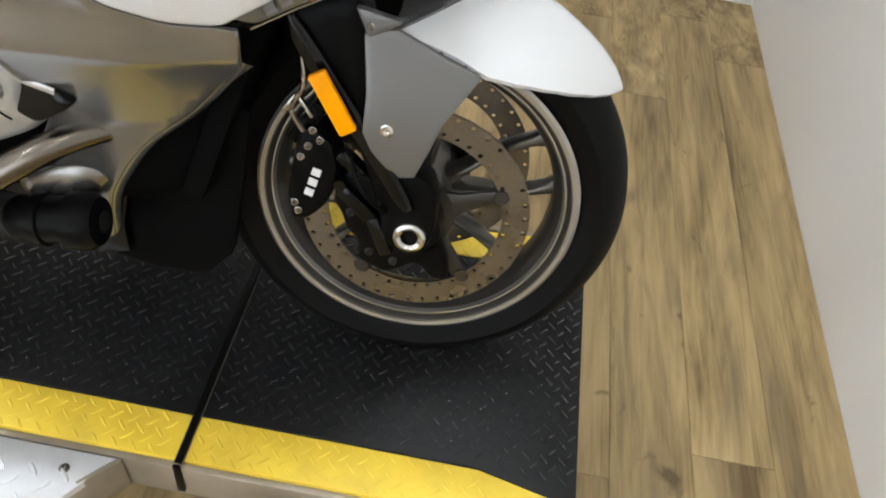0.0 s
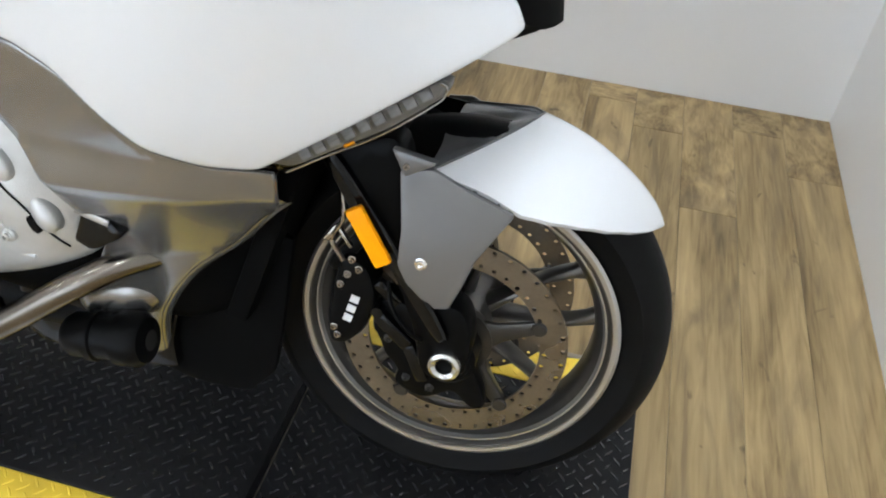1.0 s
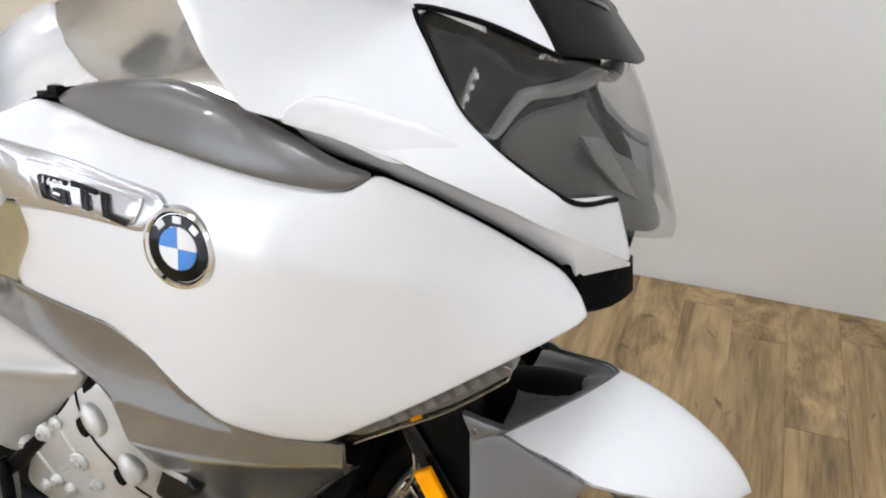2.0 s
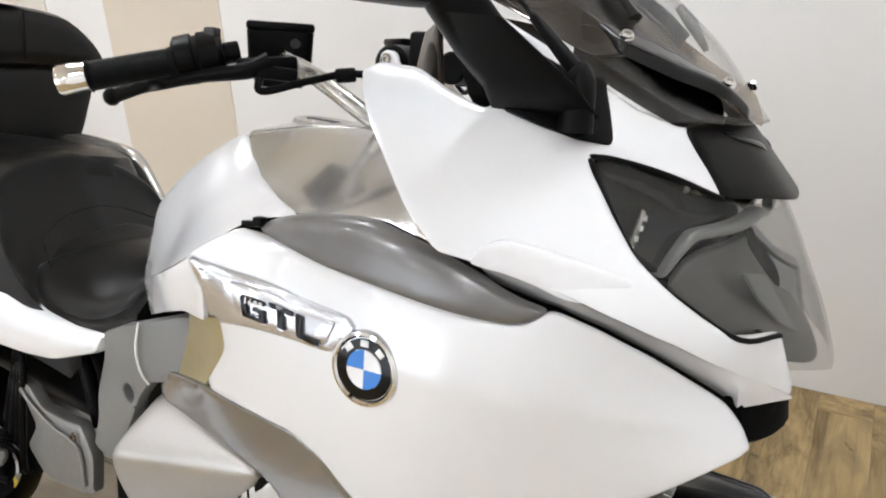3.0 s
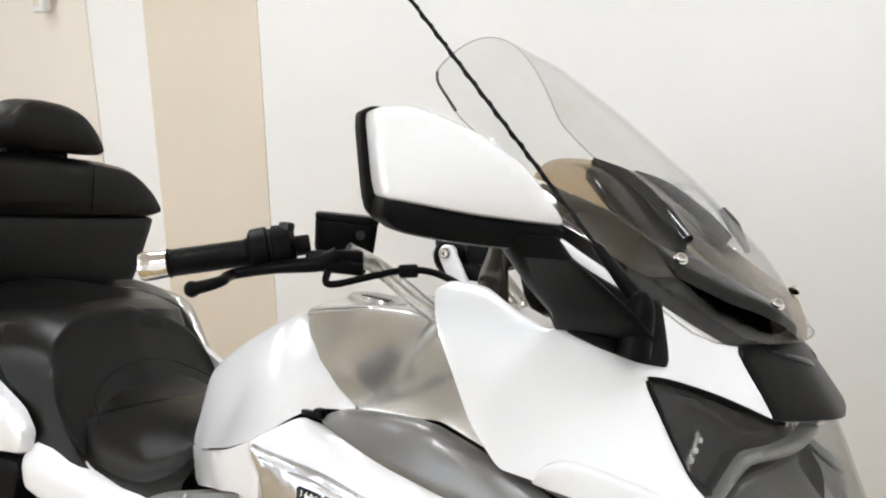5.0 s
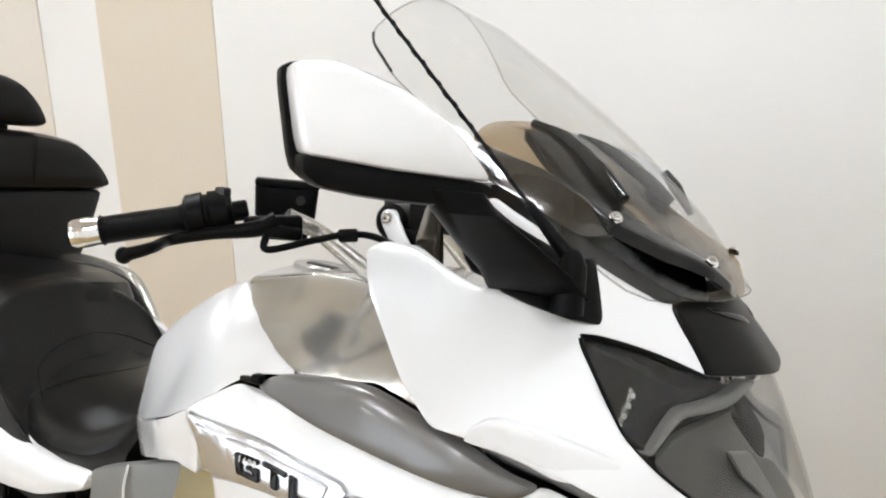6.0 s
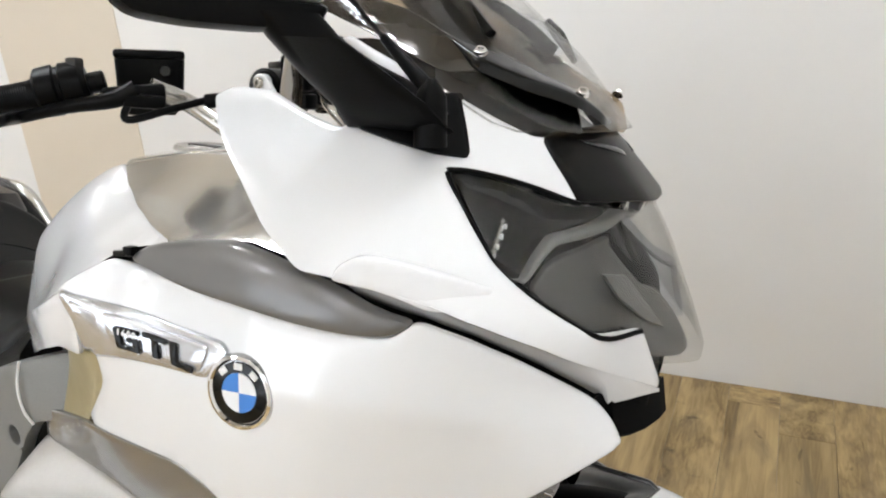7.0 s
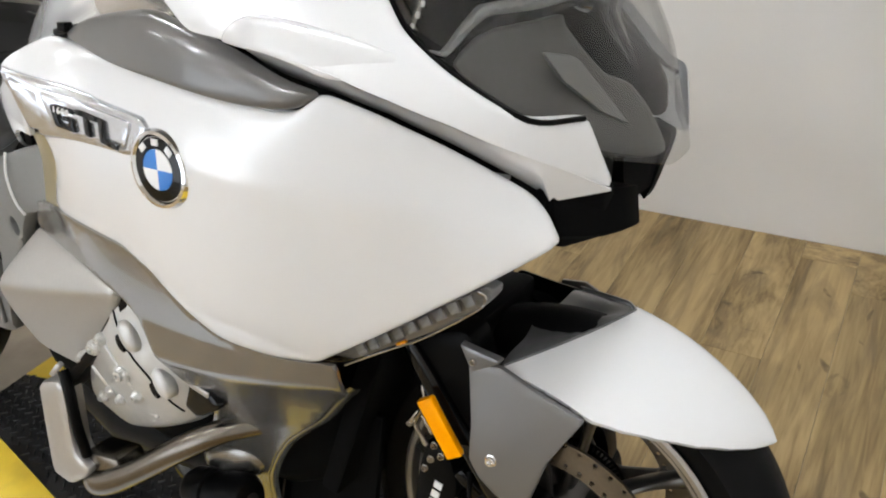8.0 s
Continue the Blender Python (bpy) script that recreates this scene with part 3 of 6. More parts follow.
def wheel(x, z, tyre_r, rim_r, w, name):
    e = new(name)
    e.parent = bike
    c = (x, 0, z)
    h = w
    tyre = [(rim_r - 0.004, h - 0.008), (rim_r + 0.012, h + 0.003), (rim_r + 0.030, h + 0.010), (tyre_r - 0.028, h + 0.006), (tyre_r - 0.012, h - 0.013), (tyre_r - 0.003, h * 0.45), (tyre_r, 0)]
    prof = tyre + [(r, -y) for r, y in reversed(tyre[:-1])]
    mesh_part("tyre", *lathe(prof, 96, c), "tyre", e, "black road tyre with sipes")
    rim = [(rim_r, h), (rim_r - 0.003, h + 0.003), (rim_r - 0.012, h + 0.002), (rim_r - 0.016, h - 0.003), (rim_r - 0.020, h - 0.012), (rim_r - 0.030, h - 0.020), (rim_r - 0.036, h - 0.034), (rim_r - 0.036, 0)]
    prof = rim + [(r, -y) for r, y in reversed(rim[:-1])]
    back = [(rim_r - 0.006, -h + 0.006), (rim_r - 0.020, -0.02), (rim_r - 0.020, 0.02), (rim_r - 0.006, h - 0.006)]
    mesh_part("rim", *lathe(prof + back, 96, c, closed=True), "rim", e, "graphite painted cast wheel rim")
    # lip and step in lighter metal, which carries the rim's edge highlights
    for s in (-1, 1):
        lp = [(rim_r - 0.0115, s * (h - 0.001)), (rim_r - 0.010, s * (h + 0.0035)), (rim_r - 0.004, s * (h + 0.0045)), (rim_r + 0.0005, s * (h + 0.002)), (rim_r - 0.002, s * (h - 0.004))]
        mesh_part("rim_lip", *lathe(lp, 96, c, closed=True), "lip", e, "lighter machined rim lip")
        bead = [(rim_r - 0.0240, s * (h - 0.012)), (rim_r - 0.0205, s * (h - 0.006)), (rim_r - 0.0180, s * (h - 0.006)), (rim_r - 0.0190, s * (h - 0.016))]
        mesh_part("rim_step", *lathe(bead, 96, c, closed=True), "lip", e)
    return e, c


def spoke(c, ang, r0, r1, bow=0.0):
    """A tapered cast spoke from the hub to the rim."""
    rings = []
    for i in range(9):
        s = i / 8
        a = radians(ang + bow * math.sin(math.pi * s))
        r = r0 + (r1 - r0) * s
        w = 0.0105 - 0.0045 * math.sin(math.pi * min(s * 1.1, 1)) + (0.006 if s > 0.95 else 0)
        d = 0.026 - 0.014 * s
        u = Vector((math.cos(a), 0, math.sin(a)))
        t = Vector((-u.z, 0, u.x))
        rings.append(oval(Vector(c) + u * r, t, (0, 1, 0), w, d, 2.6, 16))
    return loft(rings)


def drilled_disc(c, y, r0, r1, thick, n):
    """A brake disc: polar cells, two rows of them drilled in a staggered pattern."""
    v, f = [], []
    rows = 3
    for yy in (y - thick / 2, y + thick / 2):
        for i in range(n):
            for j in range(rows):
                a0, a1 = 2 * math.pi * i / n, 2 * math.pi * (i + 1) / n
                q0, q1 = r0 + (r1 - r0) * j / rows, r0 + (r1 - r0) * (j + 1) / rows
                am, qm = (a0 + a1) / 2, (q0 + q1) / 2
                edge = [(q0, a0), (q0, am), (q0, a1), (qm, a1), (q1, a1), (q1, am), (q1, a0), (qm, a0)]
                k = len(v)
                v += [(c[0] + q * math.cos(a), yy, c[2] + q * math.sin(a)) for q, a in edge]
                if j != 1 and (i + j // 2) % 2 == 0:
                    hr = 0.0038
                    for m in range(8):
                        t = radians(225 + 45 * m)
                        rr, ta = qm + hr * math.sin(t), hr * math.cos(t) / qm
                        v.append((c[0] + rr * math.cos(am + ta), yy, c[2] + rr * math.sin(am + ta)))
                    for m in range(8):
                        f.append((k + m, k + (m + 1) % 8, k + 8 + (m + 1) % 8, k + 8 + m))
                else:
                    f.append(tuple(range(k, k + 8)))
    rim = lathe([(r1, y - thick / 2), (r1, y + thick / 2)], n * 2, c)
    rim2 = lathe([(r0, y - thick / 2), (r0, y + thick / 2)], n * 2, c)
    return join((v, f), rim, rim2)


def carrier(c, y, r0, r1, arms, phase):
    """The disc's inner carrier: a ring with arms that end in round buttons."""
    g = [lathe([(0.036, y - 0.006), (r0, y - 0.006), (r0, y + 0.006), (0.036, y + 0.006)], 36, c, closed=True)]
    for i in range(arms):
        a = radians(phase + 360 * i / arms)
        u = Vector((math.cos(a), 0, math.sin(a)))
        t = Vector((-u.z, 0, u.x))
        p = Vector((c[0], y, c[2]))
        rings = [oval(p + u * q, t, (0, 1, 0), w, 0.005, 3.5, 12) for q, w in ((r0 - 0.012, 0.026), (r0 + 0.012, 0.015), (r1 - 0.010, 0.010), (r1 + 0.002, 0.011))]
        g += [loft(rings), cyl(p + u * r1 - Vector((0, 0.009, 0)), p + u * r1 + Vector((0, 0.009, 0)), 0.011, 14, 0.0015)]
    return join(*g)


def front_wheel():
    e, c = wheel(0.0, 0.30, 0.30, 0.230, 0.050, "front_wheel")
    for i in range(5):
        for da in (-11, 11):
            mesh_part("spoke", *spoke(c, 22 + 72 * i + da, 0.045, 0.200, 4 if da > 0 else -4), "rim", e)
    mesh_part("hub", *lathe([(0.0, -0.072), (0.040, -0.072), (0.052, -0.060), (0.050, -0.03), (0.044, 0), (0.050, 0.03), (0.052, 0.060), (0.040, 0.072), (0, 0.072)], 40, c), "rim", e)
    for s in (-1, 1):
        d = mesh_part("brake_disc", *drilled_disc(c, s * 0.078, 0.122, 0.160, 0.005, 84), "disc", e, "drilled steel brake disc", 60)
        mesh_part("carrier", *carrier(c, s * 0.075, 0.056, 0.124, 5, 22), "bronze", d)
    ring = []
    for i in range(60):
        a = 2 * math.pi * i / 60
        ring.append(rbox((0.0035, 0.002, 0.010), 0, Matrix.Translation((c[0] + 0.062 * math.cos(a), 0.062, c[2] + 0.062 * math.sin(a))) @ Matrix.Rotation(-a + math.pi / 2, 4, "Y")))
    mesh_part("sensor_ring", *join(lathe([(0.067, 0.061), (0.071, 0.061), (0.071, 0.063), (0.067, 0.063)], 60, c, closed=True), lathe([(0.053, 0.061), (0.057, 0.061), (0.057, 0.063), (0.053, 0.063)], 60, c, closed=True), *ring), "black", e)
    mesh_part("valve", *cyl((0.10, -0.012, 0.13), (0.085, -0.020, 0.155), 0.004, 10), "black", e)


def rear_wheel():
    e, c = wheel(-1.68, 0.31, 0.318, 0.232, 0.085, "rear_wheel")
    for i in range(5):
        mesh_part("spoke", *spoke(c, 40 + 72 * i, 0.045, 0.200), "rim", e)
    mesh_part("hub", *lathe([(0.0, -0.09), (0.06, -0.09), (0.06, 0.09), (0, 0.09)], 32, c), "rim", e)


def fork():
    """Cast wheel carrier: two blades from the axle up under the nose, with covers, reflectors and the axle nut."""
    e = new("front_fork")
    e.parent = bike
    for s in (-1, 1):
        roof = .62 if s < 0 else .56
        blade = [(-.128, .600), (-.085, .612), (-.066, .545), (-.072, .455), (-.022, .398), (.020, .385), (.034, .335), (.030, .285), (.0, .262), (-.036, .275), (-.046, .335), (-.083, .425), (-.148, .515), (-.195, .575)]
        mesh_part("blade", *sheet([(x, min(z, roof)) for x, z in blade], flat(0.136, s), 0.02, 0.010, 0.045, 0.22), "black", e)
        ridge = [(-.185, .585), (-.165, .590), (-.060, .445), (.006, .345), (-.012, .330), (-.080, .428), (-.150, .520)]
        mesh_part("rib", *sheet([(x, min(z, roof)) for x, z in ridge], flat(0.146, s), 0.02, 0.007, 0.02, 0.2), "gloss", e)
        cov = [(-.080, .574), (-.071, .50), (-.072, .452), (-.060, .425), (-.028, .385), (-.004, .388), (.010, .43), (.022, .470), (.060, .535), (.010, .556), (-.042, .580)]
        k = field([(-.076, .557, .152), (-.039, .576, .146), (.062, .533, .137), (-.021, .386, .140), (-.043, .459, .158), (.01, .45, .148)])
        lc = mesh_part("leg_cover", *sheet(cov, flank(k, s), 0.010, 0.0025, 0.006, 0.05), "legcover", e, "grey metallic fork leg cover")
        mesh_part("cover_screw", *bolt((-0.043, s * 0.157, 0.459), (0, s, 0), 0.0066, 0.006), "chrome", lc)
        a, b = Vector((-.129, s * .167, .5235)), Vector((-.0875, s * .162, .451))
        mesh_part("reflector", *bar(a, b, 0.012, 0.0225, 0.003), "orange", e, "orange side reflector")
        mesh_part("axle_boss", *lathe([(0.0, -0.012), (0.034, -0.012), (0.040, -0.006), (0.042, 0.03), (0, 0.03)], 36, (0, s * 0.118 if s < 0 else 0.10, 0.30)), "black", e)
        mesh_part("axle_nut", *lathe([(0.012, 0.004), (0.012, -0.014), (0.017, -0.017), (0.0215, -0.015), (0.023, -0.010), (0.023, 0.004)], 40, (0, s * 0.130 if s < 0 else 0.118, 0.30)), "nut", e, "bright metal axle nut")
        mesh_part("axle_core", *lathe([(0.0, 0.0), (0.012, 0.0)], 24, (0, s * 0.125, 0.30)), "steel", e)
        caliper(e, s)
    for s in (-1, 1):
        cp = [(-.098, .372), (-.035, .360), (.030, .325), (.036, .285), (.054, .246), (.062, .216), (.040, .210), (.012, .237), (-.010, .220), (-.030, .212), (-.056, .220), (-.074, .232), (-.068, .256), (-.090, .276), (-.098, .300), (-.112, .320)]
        mesh_part("carrier_casting", *sheet(cp, flat(.112, s), 0.016, 0.007, 0.02, 0.2), "black", e, "black cast hub carrier")
        for x, z in ((-.055, .245), (-.02, .235), (-.085, .305), (-.045, .335)):
            mesh_part("casting_bolt", *bolt((x, s * .112, z), (0, s, 0), .005, .005), "dash", e)
    mesh_part("crossbar", *rbox((0.07, 0.22, 0.05), 0.012, Matrix.Translation((-0.135, -0.01, 0.57))), "black", e)


def caliper(e, s):
    body = [(-.150, .425), (-.118, .412), (-.106, .372), (-.118, .325), (-.140, .300), (-.160, .298), (-.166, .330), (-.160, .380)]
    body = [(-.138 + (x + .138) * 1.15, .362 + (z - .362) * 1.15) for x, z in body]
    k = mesh_part("brake_caliper", *sheet(body, flat(0.128, s), 0.012, 0.008, 0.065, 0.2), "black", e, "black brake caliper with white lettering bars")
    mesh_part("bridge", *bar((-.168, s * .10, .400), (-.130, s * .10, .455), 0.03, 0.02, 0.004), "black", k)
    for i, (x, z) in enumerate(((-.143, .405), (-.152, .388), (-.158, .318), (-.153, .306), (-.128, .415), (-.138, .428))):
        mesh_part("bolt", *bolt((x, s * 0.127, z), (0, s, 0), 0.0042, 0.005), "steel", k)
    d = Vector((0.012, 0, 0.045)).normalized()
    for i in range(3):
        p = Vector((-.139, s * 0.1292, .338)) + d * (0.016 * i)
        mesh_part("lettering_bar", *bar(p - d * 0.0055 , p + d * 0.0055, 0.002, 0.012, 0.0004), "letter", k)
    mesh_part("brake_pipe", *tube([(-.150, s * .128, .425), (-.165, s * .13, .455), (-.150, s * .134, .49), (-.155, s * .13, .53)], 0.0035, 8), "steel", k)
    mesh_part("pipe_clip", *join(bar((-.176, s * .128, .448), (-.158, s * .128, .474), 0.01, 0.008, 0.002), bar((-.158, s * .128, .474), (-.138, s * .13, .448), 0.008, 0.005, 0.001)), "steel", k)
    mesh_part("hose", *tube([(-.09, s * .12, .40), (-.075, s * .142, .372), (-.05, s * .146, .345), (-.035, s * .135, .33)], 0.003, 8), "black", k)
    mesh_part("pad_carrier", *join(bar((-.105, s * .115, .40), (-.075, s * .11, .37), 0.03, 0.016), bar((-.10, s * .112, .345), (-.055, s * .112, .305), 0.025, 0.02), bar((-.055, s * .112, .305), (-.03, s * .112, .25), 0.022, 0.018), cyl((-.10, s * .10, .353), (-.10, s * .128, .353), 0.008)), "gloss", k)


def fender():
    """Front mudguard: a white beak over the tyre with a dark duct on its back."""
    e = new("front_mudguard")
    e.parent = bike
    c = Vector((0, 0, 0.30))
    keys = np.array([  # angle, crown radius, half-width, rim radius
        (38, .318, .004, .313), (40, .321, .026, .304), (44, .324, .052, .290), (50, .325, .079, .274), (58, .325, .104, .260), (66, .326, .119, .249), (75, .327, .129, .243), (84, .328, .134, .256), (92, .330, .136, .266), (100, .332, .137, .276)])

    def ring(deg, inset=0.0, lo=-1.0, hi=1.0, n=25):
        r0, b, r1 = (float(np.interp(deg, keys[:, 0], keys[:, i])) for i in (1, 2, 3))
        a = radians(deg)
        u = Vector((math.cos(a), 0, math.sin(a)))
        out = []
        for i in range(n):
            t = (lo + (hi - lo) * i / (n - 1)) * math.pi / 2
            w = abs(t) / (math.pi / 2)
            y = b * math.copysign(w ** 0.92, t)
            r = r1 + (r0 - r1) * (1 - (math.sqrt(w * w + 0.025) - 0.158) / 0.854)
            out.append(c + u * (r - inset) + Vector((0, y * (1 - inset * 4), 0)))
        return out

    def skin(angles, lo, hi, off=0.0):
        outer = [ring(a, off, lo(a), hi(a)) for a in angles]
        inner = [ring(a, off + 0.006, lo(a), hi(a)) for a in angles]
        return loft([o + list(reversed(i)) for o, i in zip(outer, inner)])

    beak = [38, 38.6, 39.4, 40.5, 42, 44, 47, 50, 54, 58, 62, 66, 70, 74, 78]
    mesh_part("beak", *skin(beak, lambda a: -1, lambda a: 1), "white", e, "white front mudguard beak")
    back = [78, 81, 84, 88, 92, 96, 99]
    cheek = lambda a: -0.03 - 0.93 * ((a - 78) / 21) ** 0.75
    mesh_part("cheek", *skin(back, lambda a: -1, cheek), "white", e)
    mesh_part("cheek", *skin(back, lambda a: -cheek(a), lambda a: 1), "white", e)

    def trough(a, back):
        out = []
        for i in range(37):
            w = -1 + i / 18
            side = 0.02 + 0.92 * max(0.0, (a - 78) / 21) ** 0.75
            f = min(1.0, max(0.0, 1 - abs(w) / side) / 0.7)
            f = f * f * (3 - 2 * f)
            out.append(ring(a, 0.003 + back + 0.030 * f * min(1.0, max(0.0, (a - 77) / 9)), w, w, 2)[0])
        return out
    rows = [76.5, 77.5, 78.5, 80, 82, 84, 87, 90, 94, 97, 100]
    mesh_part("duct", *loft([trough(a, 0.0) + list(reversed(trough(a, 0.005))) for a in rows]), "duct", e, "satin dark duct in the mudguard's back")
    g = []
    for s in (-1, 1):
        pts = [ring(78 + 21 * q, -0.0005, 0, s * (0.01 + 0.93 * q ** 0.75), 2)[1] for q in (0, .1, .25, .45, .7, 1)]
        g.append(tube([ring(78, -0.001, 0, 0, 2)[0]] + pts, 0.0017, 10))
    mesh_part("duct_lip", *join(*g), "duct", e)
    wall = [(-.034, .576), (-.080, .580), (-.140, .588), (-.165, .50), (-.05, .47)]
    mesh_part("duct_wall", *sheet(wall, flat(0.124, 1), 0.02, 0.004, 0.006, 0.1), "black", e)
    b = mesh_part("bracket", *sheet([(-.091, .602), (-.037, .593), (-.040, .588), (-.074, .568)], flat(0.155), 0.006, 0.003, 0.010, 0.06), "duct", e)
    mesh_part("screw", *bolt((-.072, -.155, .583), (0, -1, 0), 0.0035, 0.004), "steel", b)


def fairing(s):
    """The painted shells of one flank."""
    main = [(-.133, .913), (-.097, .895), (-.054, .866), (-.018, .838), (.013, .815), (.033, .793), (.0445, .769), (-.023, .721), (-.1, .669), (-.174, .621), (-.203, .602),
            (-.25, .604), (-.304, .622), (-.335, .656), (-.371, .700), (-.414, .721), (-.489, .726), (-.567, .729), (-.512, .794), (-.512, .832),
            (-.543, .904), (-.513, .926), (-.494, .938), (-.472, .934), (-.379, .919), (-.294, .911), (-.219, .902), (-.175, .895), (-.155, .897)]
    tx, tz = (-.33, -.175, -.133, -.097, -.054, -.018, .013, .045), (.915, .897, .914, .896, .867, .839, .816, .780)

    def creased(x, z):
        fold = .836 - (x + .25) * .165
        rim = float(np.interp(x, tx, tz))
        up = max(0.0, 1 - (z - fold) / max(rim - fold, .012)) if z > fold else max(0.0, 1 - (fold - z) / .15) ** 1.6
        return BODY(x, z) + .013 * up * min(1.0, max(0.0, (x + .33) / .10)) * min(1.0, max(0.0, (.045 - x) / .05))
    mesh_part("side_fairing", *sheet(main, flank(creased, s), 0.012, 0.004, 0.006, 0.14), "white", bike, "white painted side fairing")
    low = [(-.689, .705), (-.567, .727), (-.489, .724), (-.414, .719), (-.371, .698), (-.335, .654), (-.304, .620), (-.25, .602), (-.203, .600), (-.188, .597), (-.193, .541), (-.218, .520),
           (-.260, .468), (-.315, .420), (-.348, .377), (-.377, .325), (-.390, .282), (-.398, .225), (-.435, .215), (-.45, .33), (-.442, .40), (-.402, .470), (-.429, .538), (-.447, .585), (-.470, .627), (-.55, .655), (-.696, .660)]
    mesh_part("belly_fairing", *sheet(low, flank(lambda x, z: BODY(x, z) + 0.017 * max(0.0, 1.06 - (math.hypot(max(0.0, z - .557), .0025) / .045 + math.hypot(max(0.0, .557 - z), .0025) / .11)), s, -0.003), 0.011, 0.003, 0.006, 0.12), "silver", bike, "grey metallic lower fairing")
    flange = [(-.193, .545), (-.218, .520), (-.260, .470), (-.315, .420), (-.348, .377), (-.377, .325), (-.390, .282), (-.398, .225)]
    lines = []
    for dx, dz, dy in ((-.004, .002, -.003), (.001, -.001, -.005), (.004, -.003, -.009), (.006, -.005, -.015), (.003, -.005, -.015), (-.001, -.002, -.009)):
        lines.append([Vector((p.x + dx, s * (BODY(p.x, p.y) + dy), p.y + dz)) for p in spline([Vector(q).to_3d() for q in flange], 4)])
    mesh_part("belly_flange", *loft([list(q) for q in zip(*lines)]), "silver", bike, "inward rolled edge of the lower fairing")
    pod = [(-.476, .938), (-.446, .956), (-.388, .967), (-.322, .974), (-.268, .963), (-.206, .943), (-.165, .922), (-.133, .912), (-.156, .897), (-.200, .899), (-.296, .913), (-.39, .920)]
    rx, rz = (-.476, -.446, -.388, -.322, -.268, -.206, -.165, -.133), (.938, .949, .957, .959, .948, .927, .909, .902)

    def bulge(x, z):
        d = z - float(np.interp(x, rx, rz))
        ends = max(0.0, 1 - ((x + .30) / .19) ** 2)
        return BODY(x, z) + ends * (0.013 - 0.20 * d - 0.25 * math.sqrt(d * d + 0.00004))
    mesh_part("knee_pod", *sheet(pod, flank(bulge, s, 0.004), 0.012, 0.006, 0.012, 0.2), "greypod", bike, "satin grey deflector pod")
    mesh_part("pod_clip", *join(bar((-.500, s * .318, .940), (-.462, s * .332, .946), 0.008, 0.007, 0.002), rbox((.012, .012, .01), .002, Matrix.Translation((-.468, s * .33, .948)))), "black", bike)
    # the upper cowl
    up = [(-.315, 1.114), (-.305, 1.122), (-.277, 1.119), (-.242, 1.098), (-.215, 1.086), (-.200, 1.098), (-.222, 1.128), (-.246, 1.158), (-.238, 1.168), (-.227, 1.172), (-.188, 1.150), (-.147, 1.124), (-.102, 1.094), (-.074, 1.077), (-.060, 1.075), (-.038, 1.045), (-.015, 1.014),
          (-.053, 1.028), (-.117, 1.048), (-.126, 1.044), (-.101, 1.003), (-.073, .967), (-.037, .935), (-.003, .907), (.018, .894), (.053, .891), (.074, .815), (.043, .8395),
          (.014, .862), (-.025, .890), (-.066, .9115), (-.109, .9305), (-.144, .9415), (-.171, .949), (-.200, .956), (-.226, .963), (-.255, .999), (-.278, 1.04), (-.296, 1.07), (-.306, 1.09)]
    fx, fz = (-.205, -.171, -.144, -.109, -.066, -.025, .014, .043, .072), (.960, .951, .942, .931, .912, .8905, .8625, .840, .815)
    kx, kz = (-.198, -.190, -.172, -.138, -.099, -.063), (.955, .970, .977, .971, .960, .947)

    mesh_part("upper_cowl", *sheet(up, flank(COWL, s), 0.009, 0.004, 0.006, 0.12), "white", bike, "white painted upper cowl")
    pad = [(-.196, .954), (-.191, .969), (-.180, .976), (-.168, .977), (-.138, .971), (-.099, .960), (-.061, .946), (-.075, .930), (-.110, .925), (-.150, .942)]
    mesh_part("cowl_step", *sheet(pad, lambda x, z, d: (x, s * (COWL(x, z) + 0.0135 - 0.017 * max(0.0, (float(np.interp(x, kx, kz)) - z) / 0.035) - 0.012 * max(0.0, (x + .12) / .06) - d), z), 0.007, 0.0035, 0.012, 0.18), "white", bike)
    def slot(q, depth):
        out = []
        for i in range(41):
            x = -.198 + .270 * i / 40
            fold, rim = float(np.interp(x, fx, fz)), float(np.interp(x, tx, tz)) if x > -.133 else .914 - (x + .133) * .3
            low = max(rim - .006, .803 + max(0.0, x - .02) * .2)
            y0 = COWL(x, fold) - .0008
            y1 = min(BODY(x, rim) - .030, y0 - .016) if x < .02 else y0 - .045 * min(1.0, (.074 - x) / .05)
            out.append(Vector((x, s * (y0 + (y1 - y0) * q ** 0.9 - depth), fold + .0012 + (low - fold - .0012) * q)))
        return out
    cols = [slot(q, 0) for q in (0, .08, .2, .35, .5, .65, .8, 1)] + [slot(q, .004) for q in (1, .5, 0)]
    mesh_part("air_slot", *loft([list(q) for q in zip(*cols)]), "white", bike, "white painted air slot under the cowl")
    inner = [(-.24, 1.06), (-.20, 1.05), (-.10, .98), (.03, .88), (.04, .82), (-.04, .83), (-.13, .89), (-.20, .92), (-.22, .98)]
    mesh_part("inner_shell", *sheet(inner, flank(lambda x, z: min(COWL(x, z), BODY(x, z)), s, -0.03), 0.03, 0.004, 0.01), "black", bike)
    # bright trim and the round emblem
    trim = [(-.534, .909), (-.485, .895), (-.401, .880), (-.332, .874), (-.322, .866), (-.332, .850), (-.351, .833), (-.423, .834), (-.466, .834), (-.507, .831), (-.515, .86)]
    t = mesh_part("model_badge", *sheet(trim, flank(BODY, s, 0.006), 0.012, 0.004, 0.008, 0.1), "badge", bike, "chrome model badge plate with black characters")
    inset = [(-.485, .886), (-.416, .874), (-.345, .868), (-.356, .841), (-.423, .841), (-.473, .841)]
